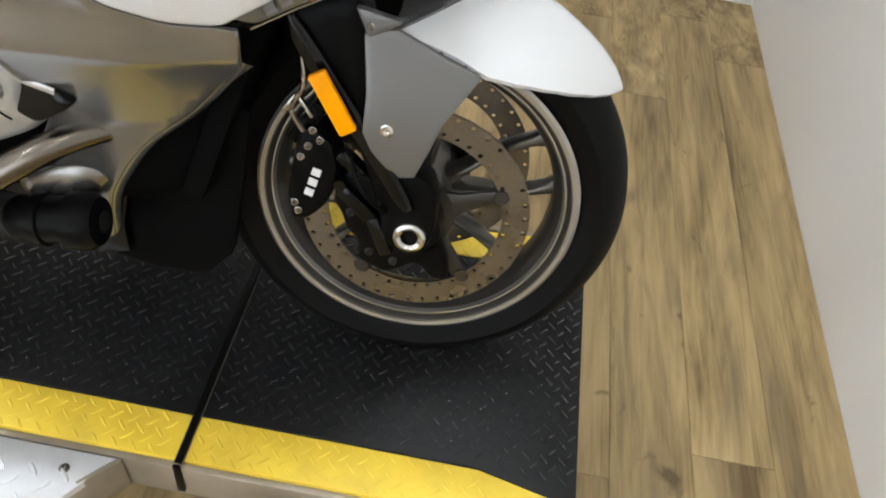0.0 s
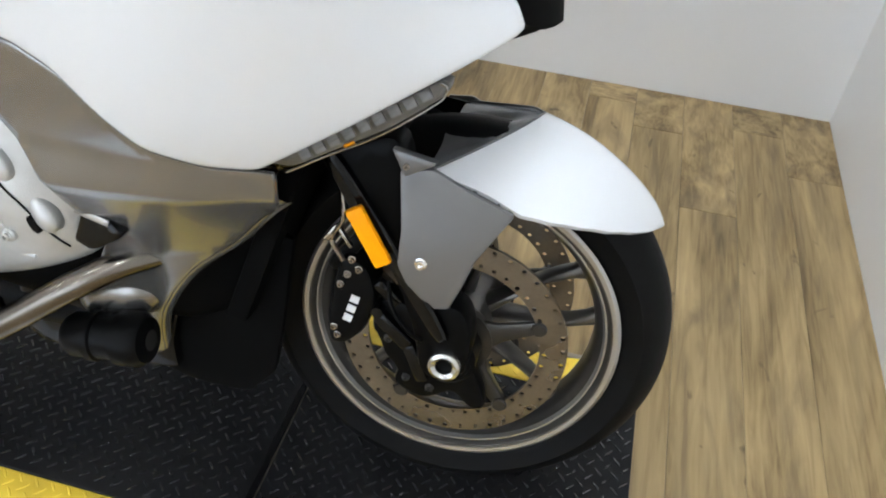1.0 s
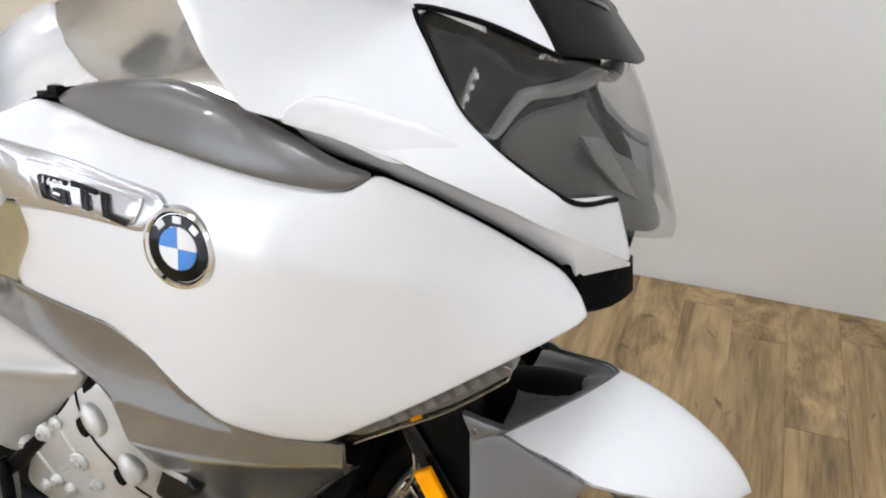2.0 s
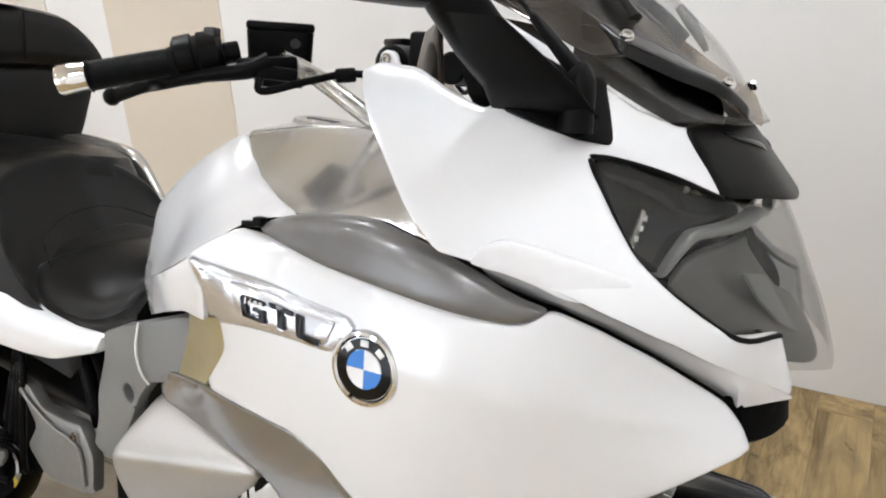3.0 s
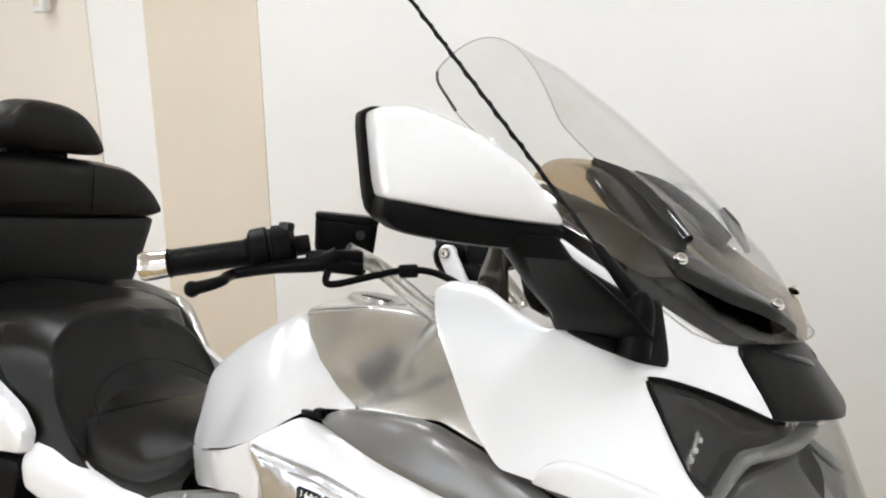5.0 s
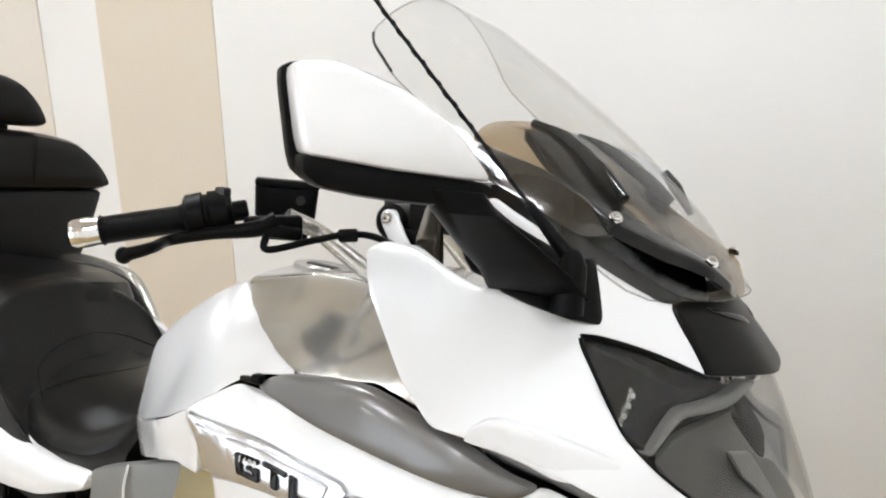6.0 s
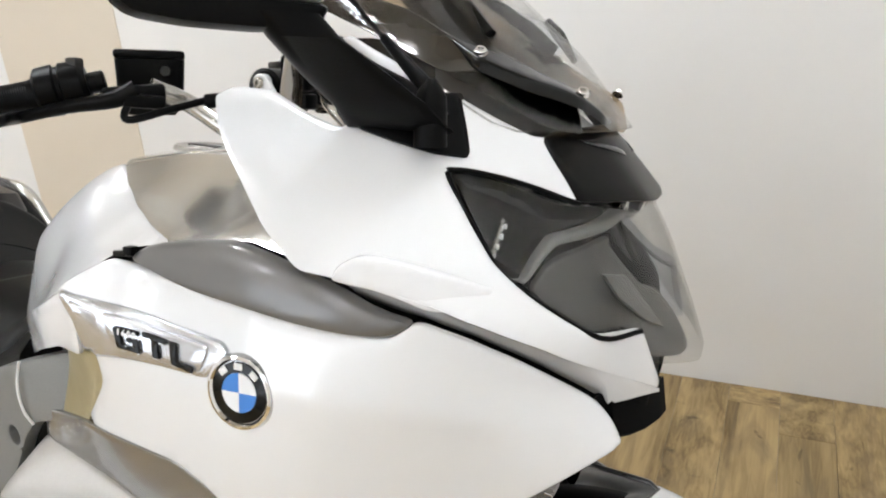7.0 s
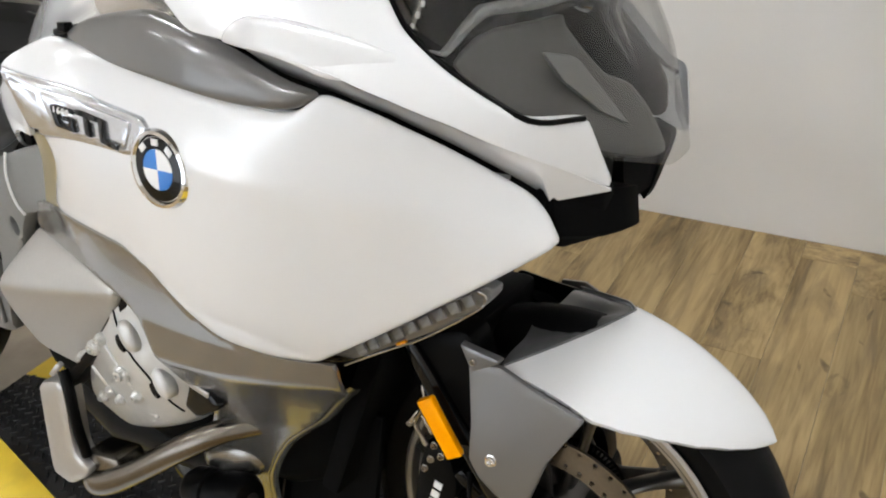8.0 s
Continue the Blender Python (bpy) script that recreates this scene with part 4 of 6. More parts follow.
    mesh_part("badge_field", *sheet(inset, flank(BODY, s, 0.0085), 0.012, 0.002, 0.003, 0.05), "badge", t)
    mesh_part("badge_facet", *sheet([(-.517, .898), (-.490, .884), (-.478, .846), (-.515, .840)], flank(lambda x, z: BODY(x, z) - .25 * max(0.0, x + .505), s, 0.0095), 0.01, 0.002, 0.003, 0.05), "badge", t)
    glyphs = ([(1, 1), (.04, 1), (0, .9), (0, .1), (.04, 0), (1, 0), (1, .58), (.48, .58), (.48, .40), (.76, .40), (.76, .20), (.25, .20), (.25, .80), (1, .80)],
              [(0, 1), (1.06, 1), (1.06, .78), (.66, .78), (.66, 0), (.38, 0), (.38, .78), (0, .78)],
              [(0, 1), (.28, 1), (.28, .22), (1, .22), (1, 0), (0, 0)])
    for glyph, (a, b) in zip(glyphs, ((-.465, .8495), (-.429, .847), (-.392, .8425))):
        q = [(a + .029 * p - .004 * r, b + .0230 * r - .0035 * p) for p, r in glyph]
        c = mesh_part("character", *sheet(q, flank(BODY, s, 0.0125), 0.012, 0.0008, 0.003, times=0), "gloss", t, "raised black character")
        mesh_part("character_edge", *sheet([(x - .0012, z - .0014) for x, z in q], flank(BODY, s, 0.0108), 0.012, 0.0005, 0.002, times=0), "chrome", c, "chrome edge")
    if s < 0:
        for k, digit in enumerate("1600"):
            mesh_part("digit", *typed(digit, 0.0095, lambda u, v, w: (lambda x, z: (x, s * (BODY(x, z) + 0.0162 + w), z))(-.4610 + .0062 * k + u, .8660 - .0008 * k + v - .117 * u)), "letter", t, "small white digit")
    gold = [(-.600, .815), (-.550, .826), (-.505, .832), (-.500, .812), (-.575, .722), (-.600, .714), (-.656, .702)]
    mesh_part("side_inset", *sheet(gold, flank(BODY, s, -0.008), 0.012, 0.003, 0.005, 0.1), "gold", bike, "gold-tinted satin inset behind the side fairing")
    emblem(s)
    # slim indicator under the fairing's lower edge
    sig = [(-.200, .604), (-.174, .619), (-.1, .666), (-.030, .713), (-.022, .709), (-.023, .700), (-.030, .690), (-.081, .652), (-.133, .624), (-.177, .598)]
    i = mesh_part("indicator", *sheet(sig, flank(lambda x, z: BODY(x, z) - .004, s, 0), 0.010, 0.004, 0.010, 0.1), "lens", bike, "slim clear indicator lens")
    mesh_part("backing", *sheet([(x, z - .001) for x, z in sig], flank(lambda x, z: BODY(x, z) - .022, s, 0), 0.014, 0.003, 0.02, 0.1), "bezel", i)
    edge = [Vector((x, s * (BODY(x, z) - .004), z)) for x, z in ((-.177, .599), (-.133, .625), (-.081, .653), (-.031, .690), (-.024, .700), (-.023, .708), (-.030, .712))]
    mesh_part("lens_edge", *tube(edge, .0013, 6, per=4), "bowl", i, "bright edge of the lens")
    for k in range(9):
        x = -.160 + .0145 * k
        z = .617 + (x + .16) * .645
        mesh_part("diode", *rbox((.0128, .004, .012), .0008, Matrix.Translation((x, s * (BODY(x, z) - .0165), z + .003)) @ Matrix.Rotation(radians(-33), 4, "Y")), "bezel", i)
    mesh_part("bulb", *tube([(-.122, s * .238, .630), (-.112, s * .236, .636)], 0.0022, 10, smooth=False), "orange", i)
    # black intake between the shells at the nose
    wedge = [(.010, .818), (.062, .815), (.052, .742), (.020, .740), (.012, .775)]
    mesh_part("air_intake", *sheet(wedge, flank(field([(.01, .818, .212), (.062, .815, .150), (.052, .742, .085), (.02, .740, .15), (.012, .775, .20)]), s), 0.012, 0.003, 0.03, 0.1), "matt", bike)


def emblem(s):
    """Round enamel emblem: chrome rim, black ring, blue and white quarters."""
    x, z = -0.306, 0.828
    p = Vector((x, s * (BODY(x, z) + 0.001), z))
    dx = (BODY(x + .02, z) - BODY(x - .02, z)) / .04
    dz = (BODY(x, z + .02) - BODY(x, z - .02)) / .04
    nrm = Vector((-dx, s, -dz)).normalized()
    q = nrm.to_track_quat("Y", "Z").to_matrix().to_4x4()
    m = Matrix.Translation(p) @ q
    r = 0.034
    e = mesh_part("emblem", *moved(lathe([(0, -0.004), (r + .004, -0.004), (r + .0055, 0.0), (r + .0035, 0.0055), (r + .0005, 0.0065), (r - .002, 0.003), (0, 0.003)], 64), m), "chrome", bike, "round emblem with blue and white quarters")
    mesh_part("ring", *moved(lathe([(r * .60, 0.0042), (r * .62, 0.0052), (r - .003, 0.0046), (r - .0025, 0.003)], 64), m), "gloss", e)
    for k in range(4):
        pts = [(0, 0)] + [(r * .59 * math.cos(radians(90 * k + 6 * i)), r * .59 * math.sin(radians(90 * k + 6 * i))) for i in range(16)]
        v = [(a, 0.0052, b) for a, b in pts] + [(a, 0.002, b) for a, b in pts]
        n = len(pts)
        f = [tuple(range(n)), tuple(range(2 * n - 1, n - 1, -1))] + [(i, (i + 1) % n, n + (i + 1) % n, n + i) for i in range(n)]
        mesh_part("quarter", *moved((v, f), m), "blue" if k % 2 == 0 else "letter", e)
    for a in (48, 90, 132):
        d = Vector((math.cos(radians(a)), 0, math.sin(radians(a))))
        w = Vector((-d.z, 0, d.x))
        c = Vector((0, 0.0055, 0)) + d * r * .79
        mesh_part("lettering_bar", *moved(bar(c - w * .0045, c + w * .0045, 0.0012, 0.0066, 0.0003), m), "letter", e)


front_wheel()
rear_wheel()
fork()
fender()
for side in (-1, 1):
    fairing(side)


# ---------------------------------------------------------------- nose, lamps, screen
AXIS_X, AXIS_Y = -0.25, -0.03  # the nose is turned about an upright line here


def turned(points):
    """A nose surface as a radius over (angle, height): points are (degrees, z, radius) on one side."""
    both = {}
    for a, z, r in points:
        for q in (a, -a):
            both[(round(q, 3), z)] = (radians(q) * 0.33, z, r)
    return field(list(both.values()))


def nose(fn, off=0.0):
    return lambda a, b, d: (AXIS_X + (fn(a, b) + off - d) * math.cos(a / 0.33), AXIS_Y - (fn(a, b) + off - d) * math.sin(a / 0.33), b)


def deg(*pts):
    return [(radians(a) * 0.33, z) for a, z in pts]


def mirrored(half):
    """A closed outline from its half on one side, listed from the middle's bottom to the middle's top."""
    return list(half) + [(-a, z) for a, z in reversed(half)]


LENS = turned([(63.2, 1.046, .2844), (55.8, .962, .3128), (38.3, .893, .3472), (28.6, .891, .3447), (4.2, .826, .3596), (36.8, 1.014, .2941), (7.0, .987, .2838), (0, .985, .283),
               (0, .826, .3585), (24.3, .843, .3466), (0, .90, .332), (20.2, .94, .3235)])
VISOR = turned([(5.4, 1.004, .298), (0, 1.004, .297), (36.8, 1.014, .2941), (26.2, 1.082, .2293), (0, 1.083, .235), (36.9, 1.074, .2369), (14.1, 1.04, .2722)])


def hollow(a, z):
    """How far the lamp's inside lies behind its lens: deep over the middle, shallow at the foot and the brow."""
    k = min(1.0, max(0.0, (50 - abs(math.degrees(a / 0.33))) / 30))
    k = k * k * (3 - 2 * k)
    t = min(1.0, max(0.0, (z - .832) / .154))
    deep = t / .84 if t < .84 else (1 - t) / .16
    return 0.016 + k * 0.020 * deep * deep * (3 - 2 * deep)


def headlight():
    e = new("headlight")
    e.parent = bike
    half = deg((2, .824), (6.5, .824), (23.1, .845), (28.4, .889), (38.5, .893), (47.7, .925), (54.6, .957), (59.3, 1.0), (63.5, 1.044), (60.8, 1.049), (48.3, 1.033), (36.9, 1.012), (20.7, 1.004), (6.5, .990), (2, .989))
    mesh_part("lens", *sheet(mirrored(half), nose(LENS), 0.014, 0.003, 0.0025, 0.05), "lens", e, "clear headlight lens")
    for s in (1, -1):
        seal = [nose(LENS, 0.0005)(s * radians(a) * .33, z, 0) for a, z in ((28.7, .888), (38.7, .8915), (48, .924), (54.9, .956), (59.7, 1.0), (63.9, 1.043), (62.4, 1.0485), (57, 1.045), (48.3, 1.034), (36.9, 1.0135))]
        mesh_part("seal", *tube(seal, 0.0028, 8, per=5), "black", e, "black lens seal")
    for s in (1, -1):
        shell = [(s * radians(a) * 0.33, z) for a, z in ((26.5, .888), (37.5, .893), (46.5, .925), (53.5, .957), (58.2, 1.0), (62.2, 1.041), (59.8, 1.046), (48, 1.030), (36.9, 1.009), (20.7, 1.0), (6, .987), (5, .977), (21, .972), (23, .962), (20, .94))]
        mesh_part("housing", *sheet(shell, nose(lambda a, z: LENS(a, z) - hollow(a, z) - 0.022), 0.012, 0.003, 0.006, 0.1), "gloss", e, "dark headlight housing")
        if s < 0:
            continue
        grey = [(s * radians(a) * 0.33, z) for a, z in ((.6, .829), (9.3, .831), (22.6, .849), (27.6, .886), (37.8, .890), (46.7, .922), (48.8, .936), (44.6, .956), (40.1, .964), (32.6, .968), (24, .973), (22.5, .962), (18.5, .938), (13.5, .914), (5.5, .903), (2.5, .88), (.6, .84))]
        mesh_part("bezel", *sheet(grey, nose(lambda a, z: LENS(a, z) - hollow(a, z)), 0.010, 0.003, 0.008, 0.12), "lampgrey", e, "grey moulded lamp bezel")
        wing = [(s * radians(a) * 0.33, z) for a, z in ((34, .945), (26, .938), (16, .890), (13, .868), (20, .884), (30, .918))]
        mesh_part("reflector_wing", *sheet(wing, nose(lambda a, z: LENS(a, z) - hollow(a, z) + .004 + .25 * max(0.0, z - .885)), 0.008, 0.002, 0.004, 0.05), "bezel", e, "faceted light grey reflector")
    for s in (1, -1):
        def sd(*p):
            return [(s * radians(a) * 0.33, z) for a, z in p]
        band = sd((54.6, .949), (50.3, .946), (47, .966), (43.2, .984), (33, .990), (19.6, 1.000), (4, .987), (2.1, .979), (19.7, .990), (32.5, .979), (42.2, .975), (45.7, .962), (49.8, .941))
        mesh_part("band", *sheet(band, nose(lambda a, z: LENS(a, z) - hollow(a, z) + .005), 0.012, 0.004, 0.012, 0.12), "bezel", e, "light grey band")
        # round side lamp and its bright strip
        c = Vector(nose(LENS, -0.066)(s * radians(52.9) * 0.33, .975, 0))
        out = Vector((math.cos(radians(52.9)), -s * math.sin(radians(52.9)), 0.05)).normalized()
        q = Matrix.Translation(c) @ out.to_track_quat("Y", "Z").to_matrix().to_4x4()
        lamp = mesh_part("reflector", *moved(lathe([(0.005, 0.0), (0.014, 0.003), (0.022, 0.011), (0.027, 0.022)], 40), q), "bowl", e, "chrome lamp bowl")
        mesh_part("bulb", *moved(lathe([(0.0, 0.016), (0.004, 0.014), (0.005, 0.0)], 16), q), "letter", lamp)
        st = mesh_part("light_strip", *sheet(sd((57.0, .951), (56.1, .950), (51.8, .999), (52.7, 1.002)), nose(LENS, -0.018), 0.008, 0.0015, 0.006, 0.1), "bowl", e)
        for k in range(5):
            a, z = 56.1 - k * 0.95, .957 + k * .0092
            p = Vector(nose(LENS, -0.016)(s * radians(a) * 0.33, z, 0))
            mesh_part("diode", *rbox((.003, .003, .005), .0008, Matrix.Translation(p)), "letter", st)
    mesh_part("nose_filler", *sheet(mirrored(deg((3, .765), (14, .765), (25, .775), (27, .87), (14, .87), (3, .87))), nose(lambda a, z: 0.285), 0.02, 0.004, 0.06, 0.1), "black", e)
    def block(stations):
        return loft([[Vector(p) for p in ((x - .09, y, zb + .004), (x - .004, y, zb), (x, y, zb + .004), (x - .006, y, zt), (x - .09, y, zt))] for y, x, zb, zt in stations])
    mesh_part("chin", *block([(-.195, .034, .767, .812), (-.16, .049, .759, .807), (-.12, .061, .752, .802), (-.08, .069, .747, .796), (-.042, .073, .743, .789), (-.037, .071, .745, .786)]), "matt", e, "black plastic chin duct")
    mesh_part("chin", *block([(-.036, .052, .756, .815), (.06, .052, .753, .815), (.108, .051, .750, .815), (.115, .048, .752, .812)]), "matt", e)


def visor():
    half = deg((2, 1.003), (5.5, 1.003), (20.8, 1.010), (36.8, 1.014), (36.7, 1.04), (37.1, 1.074), (27.7, 1.083), (7.8, 1.086), (2, 1.086))
    v = mesh_part("nose_visor", *sheet(mirrored(half), nose(VISOR), 0.014, 0.004, 0.008, 0.1), "visor", bike, "dark grey nose visor")
    for s in (1, -1):
        slot = [(s * radians(a) * 0.33, z) for a, z in ((23, 1.068), (26, 1.074), (8, 1.062), (6, 1.052))]
        mesh_part("slot", *sheet(slot, nose(VISOR, 0.002), 0.01, 0.001, 0.003, 0.15), "gloss", v)
    return v


def plan(fn, off=0.0):
    """Lifts (x, y) on to a height."""
    return lambda a, b, d: (a, b, fn(a, b) + off - d)


def even(points):
    return field(list({(x, q): (x, q, z) for x, y, z in points for q in (y, -y)}.values()))


def dash_hood():
    top = even([(-.127, .192, 1.156), (-.034, .122, 1.117), (-.268, .185, 1.230), (-.30, 0, 1.268), (-.255, 0, 1.264), (-.155, 0, 1.200), (-.071, 0, 1.138), (-.012, 0, 1.088), (-.02, .08, 1.100), (-.255, .11, 1.257), (-.34, .15, 1.24)])
    half = [(-.005, 0.0), (-.008, .05), (-.026, .130), (-.070, .178), (-.127, .200), (-.20, .200), (-.268, .190), (-.315, .16), (-.325, .10), (-.318, 0.0)]
    out = half + [(x, -y) for x, y in reversed(half[1:-1])]
    h = mesh_part("dash_hood", *sheet(out, plan(top), 0.014, 0.005, 0.006, 0.15), "smoke", bike, "smoked brown instrument hood")
    h.visible_shadow = False
    band = [(-.262, -.132), (-.225, -.112), (-.161, -.134), (-.119, -.152), (-.075, -.138), (-.030, -.098), (-.010, -.050), (-.012, -.095), (-.030, -.138), (-.072, -.182), (-.127, -.204), (-.170, -.200), (-.225, -.168)]
    mesh_part("hood_band", *sheet(band, plan(top, 0.003), 0.012, 0.004, 0.012, 0.1), "gloss", h, "glossy black band along the hood")
    mesh_part("instrument_housing", *sheet([(-.20, -.150), (-.150, -.165), (-.09, -.150), (-.05, -.09), (-.10, -.04), (-.17, -.06)], plan(top, -0.050), 0.014, 0.006, 0.03, 0.15), "dash", h, "dark instrument housing under the hood")
    far = [(-.015, .03), (-.03, .11), (-.085, .155), (-.10, .10), (-.05, .02)]
    mesh_part("hood_ledge", *sheet(far, plan(top, -0.02), 0.014, 0.005, 0.012, 0.15), "dash", h)
    for x, y, z in ((-.127, .192, 1.156), (-.034, .122, 1.117)):
        for s in (-1, 1):
            mesh_part("screw", *bolt((x, s * y, z + .004), (0.25, s * 0.6, 0.75), 0.0062, 0.006), "chrome", h)
    for s in (-1, 1):
        mesh_part("hood_rib", *tube([(-.262, s * .10, 1.262), (-.215, s * .105, 1.243), (-.165, s * .130, 1.207), (-.130, s * .150, 1.180)], [.005, .010, .013, .008], 12), "gloss", h)
    flare = field([(-.03, 1.08, .13), (-.125, 1.125, .215), (-.127, 1.178, .165), (-.22, 1.175, .25), (-.285, 1.205, .26), (-.285, 1.242, .175), (-.2, 1.222, .175), (-.04, 1.122, .095)])
    rear = [(-.150, 1.1385), (-.22, 1.175), (-.285, 1.205), (-.285, 1.229), (-.20, 1.203), (-.127, 1.160), (-.105, 1.146)]
    front = [(-.03, 1.078), (-.06, 1.085), (-.125, 1.125), (-.1485, 1.138), (-.104, 1.145), (-.04, 1.106)]
    for s in (-1, 1):
        mesh_part("hood_skirt", *sheet(rear, flank(flare, s), 0.014, 0.003, 0.005, 0.1), "smokegloss", h, "glossy dark brown hood skirt")
        mesh_part("skirt_front", *sheet(front, flank(flare, s), 0.014, 0.003, 0.005, 0.1), "gloss", h, "glossy black front of the hood skirt")
    mesh_part("instrument_panel", *sheet([(-.16, 1.06), (.16, 1.06), (.18, 1.165), (.10, 1.185), (-.10, 1.185), (-.18, 1.165)], lambda a, b, d: (-.30 - (b - 1.06) * .25 - d * -1, a, b), 0.03, 0.004, 0.02), "black", h)


def windscreen():
    cs = np.array([(0.002, 1.083), (-.062, 1.166), (-.155, 1.250), (-.265, 1.333), (-.355, 1.392), (-.435, 1.428)])
    es = np.array([(-.072, .225, 1.073), (-.135, .243, 1.116), (-.220, .255, 1.181), (-.305, .258, 1.243), (-.375, .250, 1.293), (-.430, .222, 1.343)])
    u = np.linspace(0, 1, 6)

    def lift(a, b, d):
        s, v = b / 0.5, a / 0.25
        cx, cz = (float(np.interp(s, u, cs[:, i])) for i in (0, 1))
        ex, ey, ez = (float(np.interp(s, u, es[:, i])) for i in (0, 1, 2))
        w = min(abs(v), 1.1) ** 2
        return (cx + (ex - cx) * w - d * 0.7, ey * v, cz + (ez - cz) * w - d * 0.5)
    out = [(-.25, .02), (-.12, 0.0), (.12, 0.0), (.25, .02), (.25, .25), (.25, .480), (.232, .50), (-.232, .50), (-.25, .480), (-.25, .25)]
    w = mesh_part("windscreen", *sheet(out, lift, 0.02, 0.002, 0.003, 0.12), "screen", bike, "tall clear windscreen")
    w.visible_shadow = False
    rim = [lift(p.x * .998, p.y, 0.0015) for p in resampled(rounded(out, 0.12, 2), 0.02)]
    mesh_part("screen_rim", *tube(rim + rim[:1], 0.0011, 6, smooth=False), "screenedge", w).visible_shadow = False
    mesh_part("edge_bead", *tube([lift(-a, b, 0.001) for a, b in ((.249, .41), (.249, .44), (.249, .468), (.247, .482), (.240, .494))], 0.0018, 8), "dash", w)
    mesh_part("mount", *tube([(-.10, .15, 1.165), (-.125, .155, 1.20), (-.145, .158, 1.222)], [.004, .009, .006], 10), "dash", w)
    return w


def mirror(s):
    """Rear-view mirror: painted shell, black lower lip, glass to the rear, arm and base on the cowl."""
    e = new("mirror")
    e.parent = bike
    a = Vector((-.306, s * .530, 0))
    u = Vector((.718, -s * .695, 0)).normalized()
    n = Vector((.695, s * .718, 0)).normalized()

    def lift(bulge, off=0.0):
        def f(p, q, d):
            k = max(0.0, 1 - ((p - .085) / .12) ** 2) * max(0.0, 1 - ((q - 1.21) / .075) ** 2)
            v = a + u * (p + .009 * max(0.0, 1 - p / .09)) + n * (bulge * k + off - d)
            return (v.x, v.y, q)
        return f
    shell = [(-.008, 1.262), (.002, 1.267), (.027, 1.269), (.050, 1.265), (.090, 1.253), (.127, 1.233), (.174, 1.187), (.133, 1.188), (.083, 1.190), (.035, 1.194), (.007, 1.196), (.002, 1.21)]
    mesh_part("shell", *sheet(shell, lift(.022), 0.010, 0.006, 0.035, 0.15), "white", e, "white painted mirror shell")
    lip = [(.006, 1.197), (.035, 1.194), (.083, 1.190), (.133, 1.188), (.174, 1.186), (.167, 1.170), (.126, 1.164), (.064, 1.166), (.022, 1.171), (.006, 1.182)]
    mesh_part("lower_lip", *sheet(lip, lift(.012, .002), 0.010, 0.006, 0.04, 0.15), "black", e)
    back = [(-.014, 1.262), (-.002, 1.269), (.027, 1.270), (.090, 1.254), (.130, 1.232), (.174, 1.186), (.167, 1.172), (.064, 1.168), (.018, 1.174), (.002, 1.186)]
    b = mesh_part("back_frame", *sheet(back, lift(0, -.030), 0.02, 0.004, 0.022, 0.15), "black", e)
    inn = [(.004, 1.255), (.05, 1.256), (.12, 1.228), (.155, 1.190), (.06, 1.178), (.016, 1.190)]
    mesh_part("glass", *sheet([(p, q) for p, q in inn], lift(0, -.0545), 0.02, 0.001, 0.002, 0.12), "chrome", b, "mirror glass")
    p0 = a + u * .142
    rings = [oval((p0.x - .004, p0.y, 1.178), u, n, .027, .018, 3), oval((p0.x + .006, p0.y + s * -.012, 1.160), u, n, .029, .019, 3), oval((-.190, s * .372, 1.135), (.8, -s * .45, .1), (.4, s * .85, .2), .036, .018, 3),
             oval((-.172, s * .335, 1.108), (.85, -s * .4, .0), (.3, s * .85, .35), .044, .020, 3), oval((-.165, s * .305, 1.085), (.9, -s * .35, 0), (.2, s * .9, .3), .05, .018, 3)]
    mesh_part("arm", *loft(rings), "black", e, "black mirror arm")
    base = [(-.283, 1.166), (-.239, 1.173), (-.199, 1.147), (-.150, 1.120), (-.133, 1.120), (-.112, 1.058), (-.138, 1.063), (-.169, 1.074), (-.198, 1.086), (-.226, 1.118), (-.255, 1.145)]
    k = mesh_part("base", *sheet(base, flank(COWL, s, 0.010), 0.012, 0.006, 0.02, 0.1), "black", e, "black mirror base with a moulded line")
    mesh_part("ridge", *tube([(-.20, s * (COWL(-.2, 1.105) + .012), 1.103), (-.165, s * (COWL(-.165, 1.1) + .013), 1.096), (-.135, s * (COWL(-.135, 1.1) + .012), 1.100)], 0.0025, 8), "gloss", k)
    return e


def antenna():
    p = Vector((-.139, -.296, 1.100))
    d = Vector((-.707, .036, .7065)).normalized()
    e = mesh_part("antenna", *loft([oval(p + Vector((0, 0, z)), (1, 0, 0), (0, 1, 0), r, r, 2, 16) for z, r in ((-.03, .016), (.0, .0155), (.016, .0145), (.026, .010), (.032, .005))]), "black", bike, "black rod antenna with a rubber foot")
    q = p + Vector((0, 0, .02))
    mesh_part("sleeve", *tube([q, q + d * .07], [.0085, .0048], 12, smooth=False), "black", e)
    side, up = d.orthogonal().normalized(), d.cross(d.orthogonal().normalized())
    mesh_part("rod", *tube([q + d * .05, q + d * .80], 0.0021, 8, smooth=False), "black", e)
    wind = [q + d * (.07 + .73 * i / 150) + 0.0022 * (side * math.cos(i * 1.05) + up * math.sin(i * 1.05)) for i in range(150)]
    mesh_part("winding", *tube(wind, 0.0012, 5, smooth=False), "black", e)


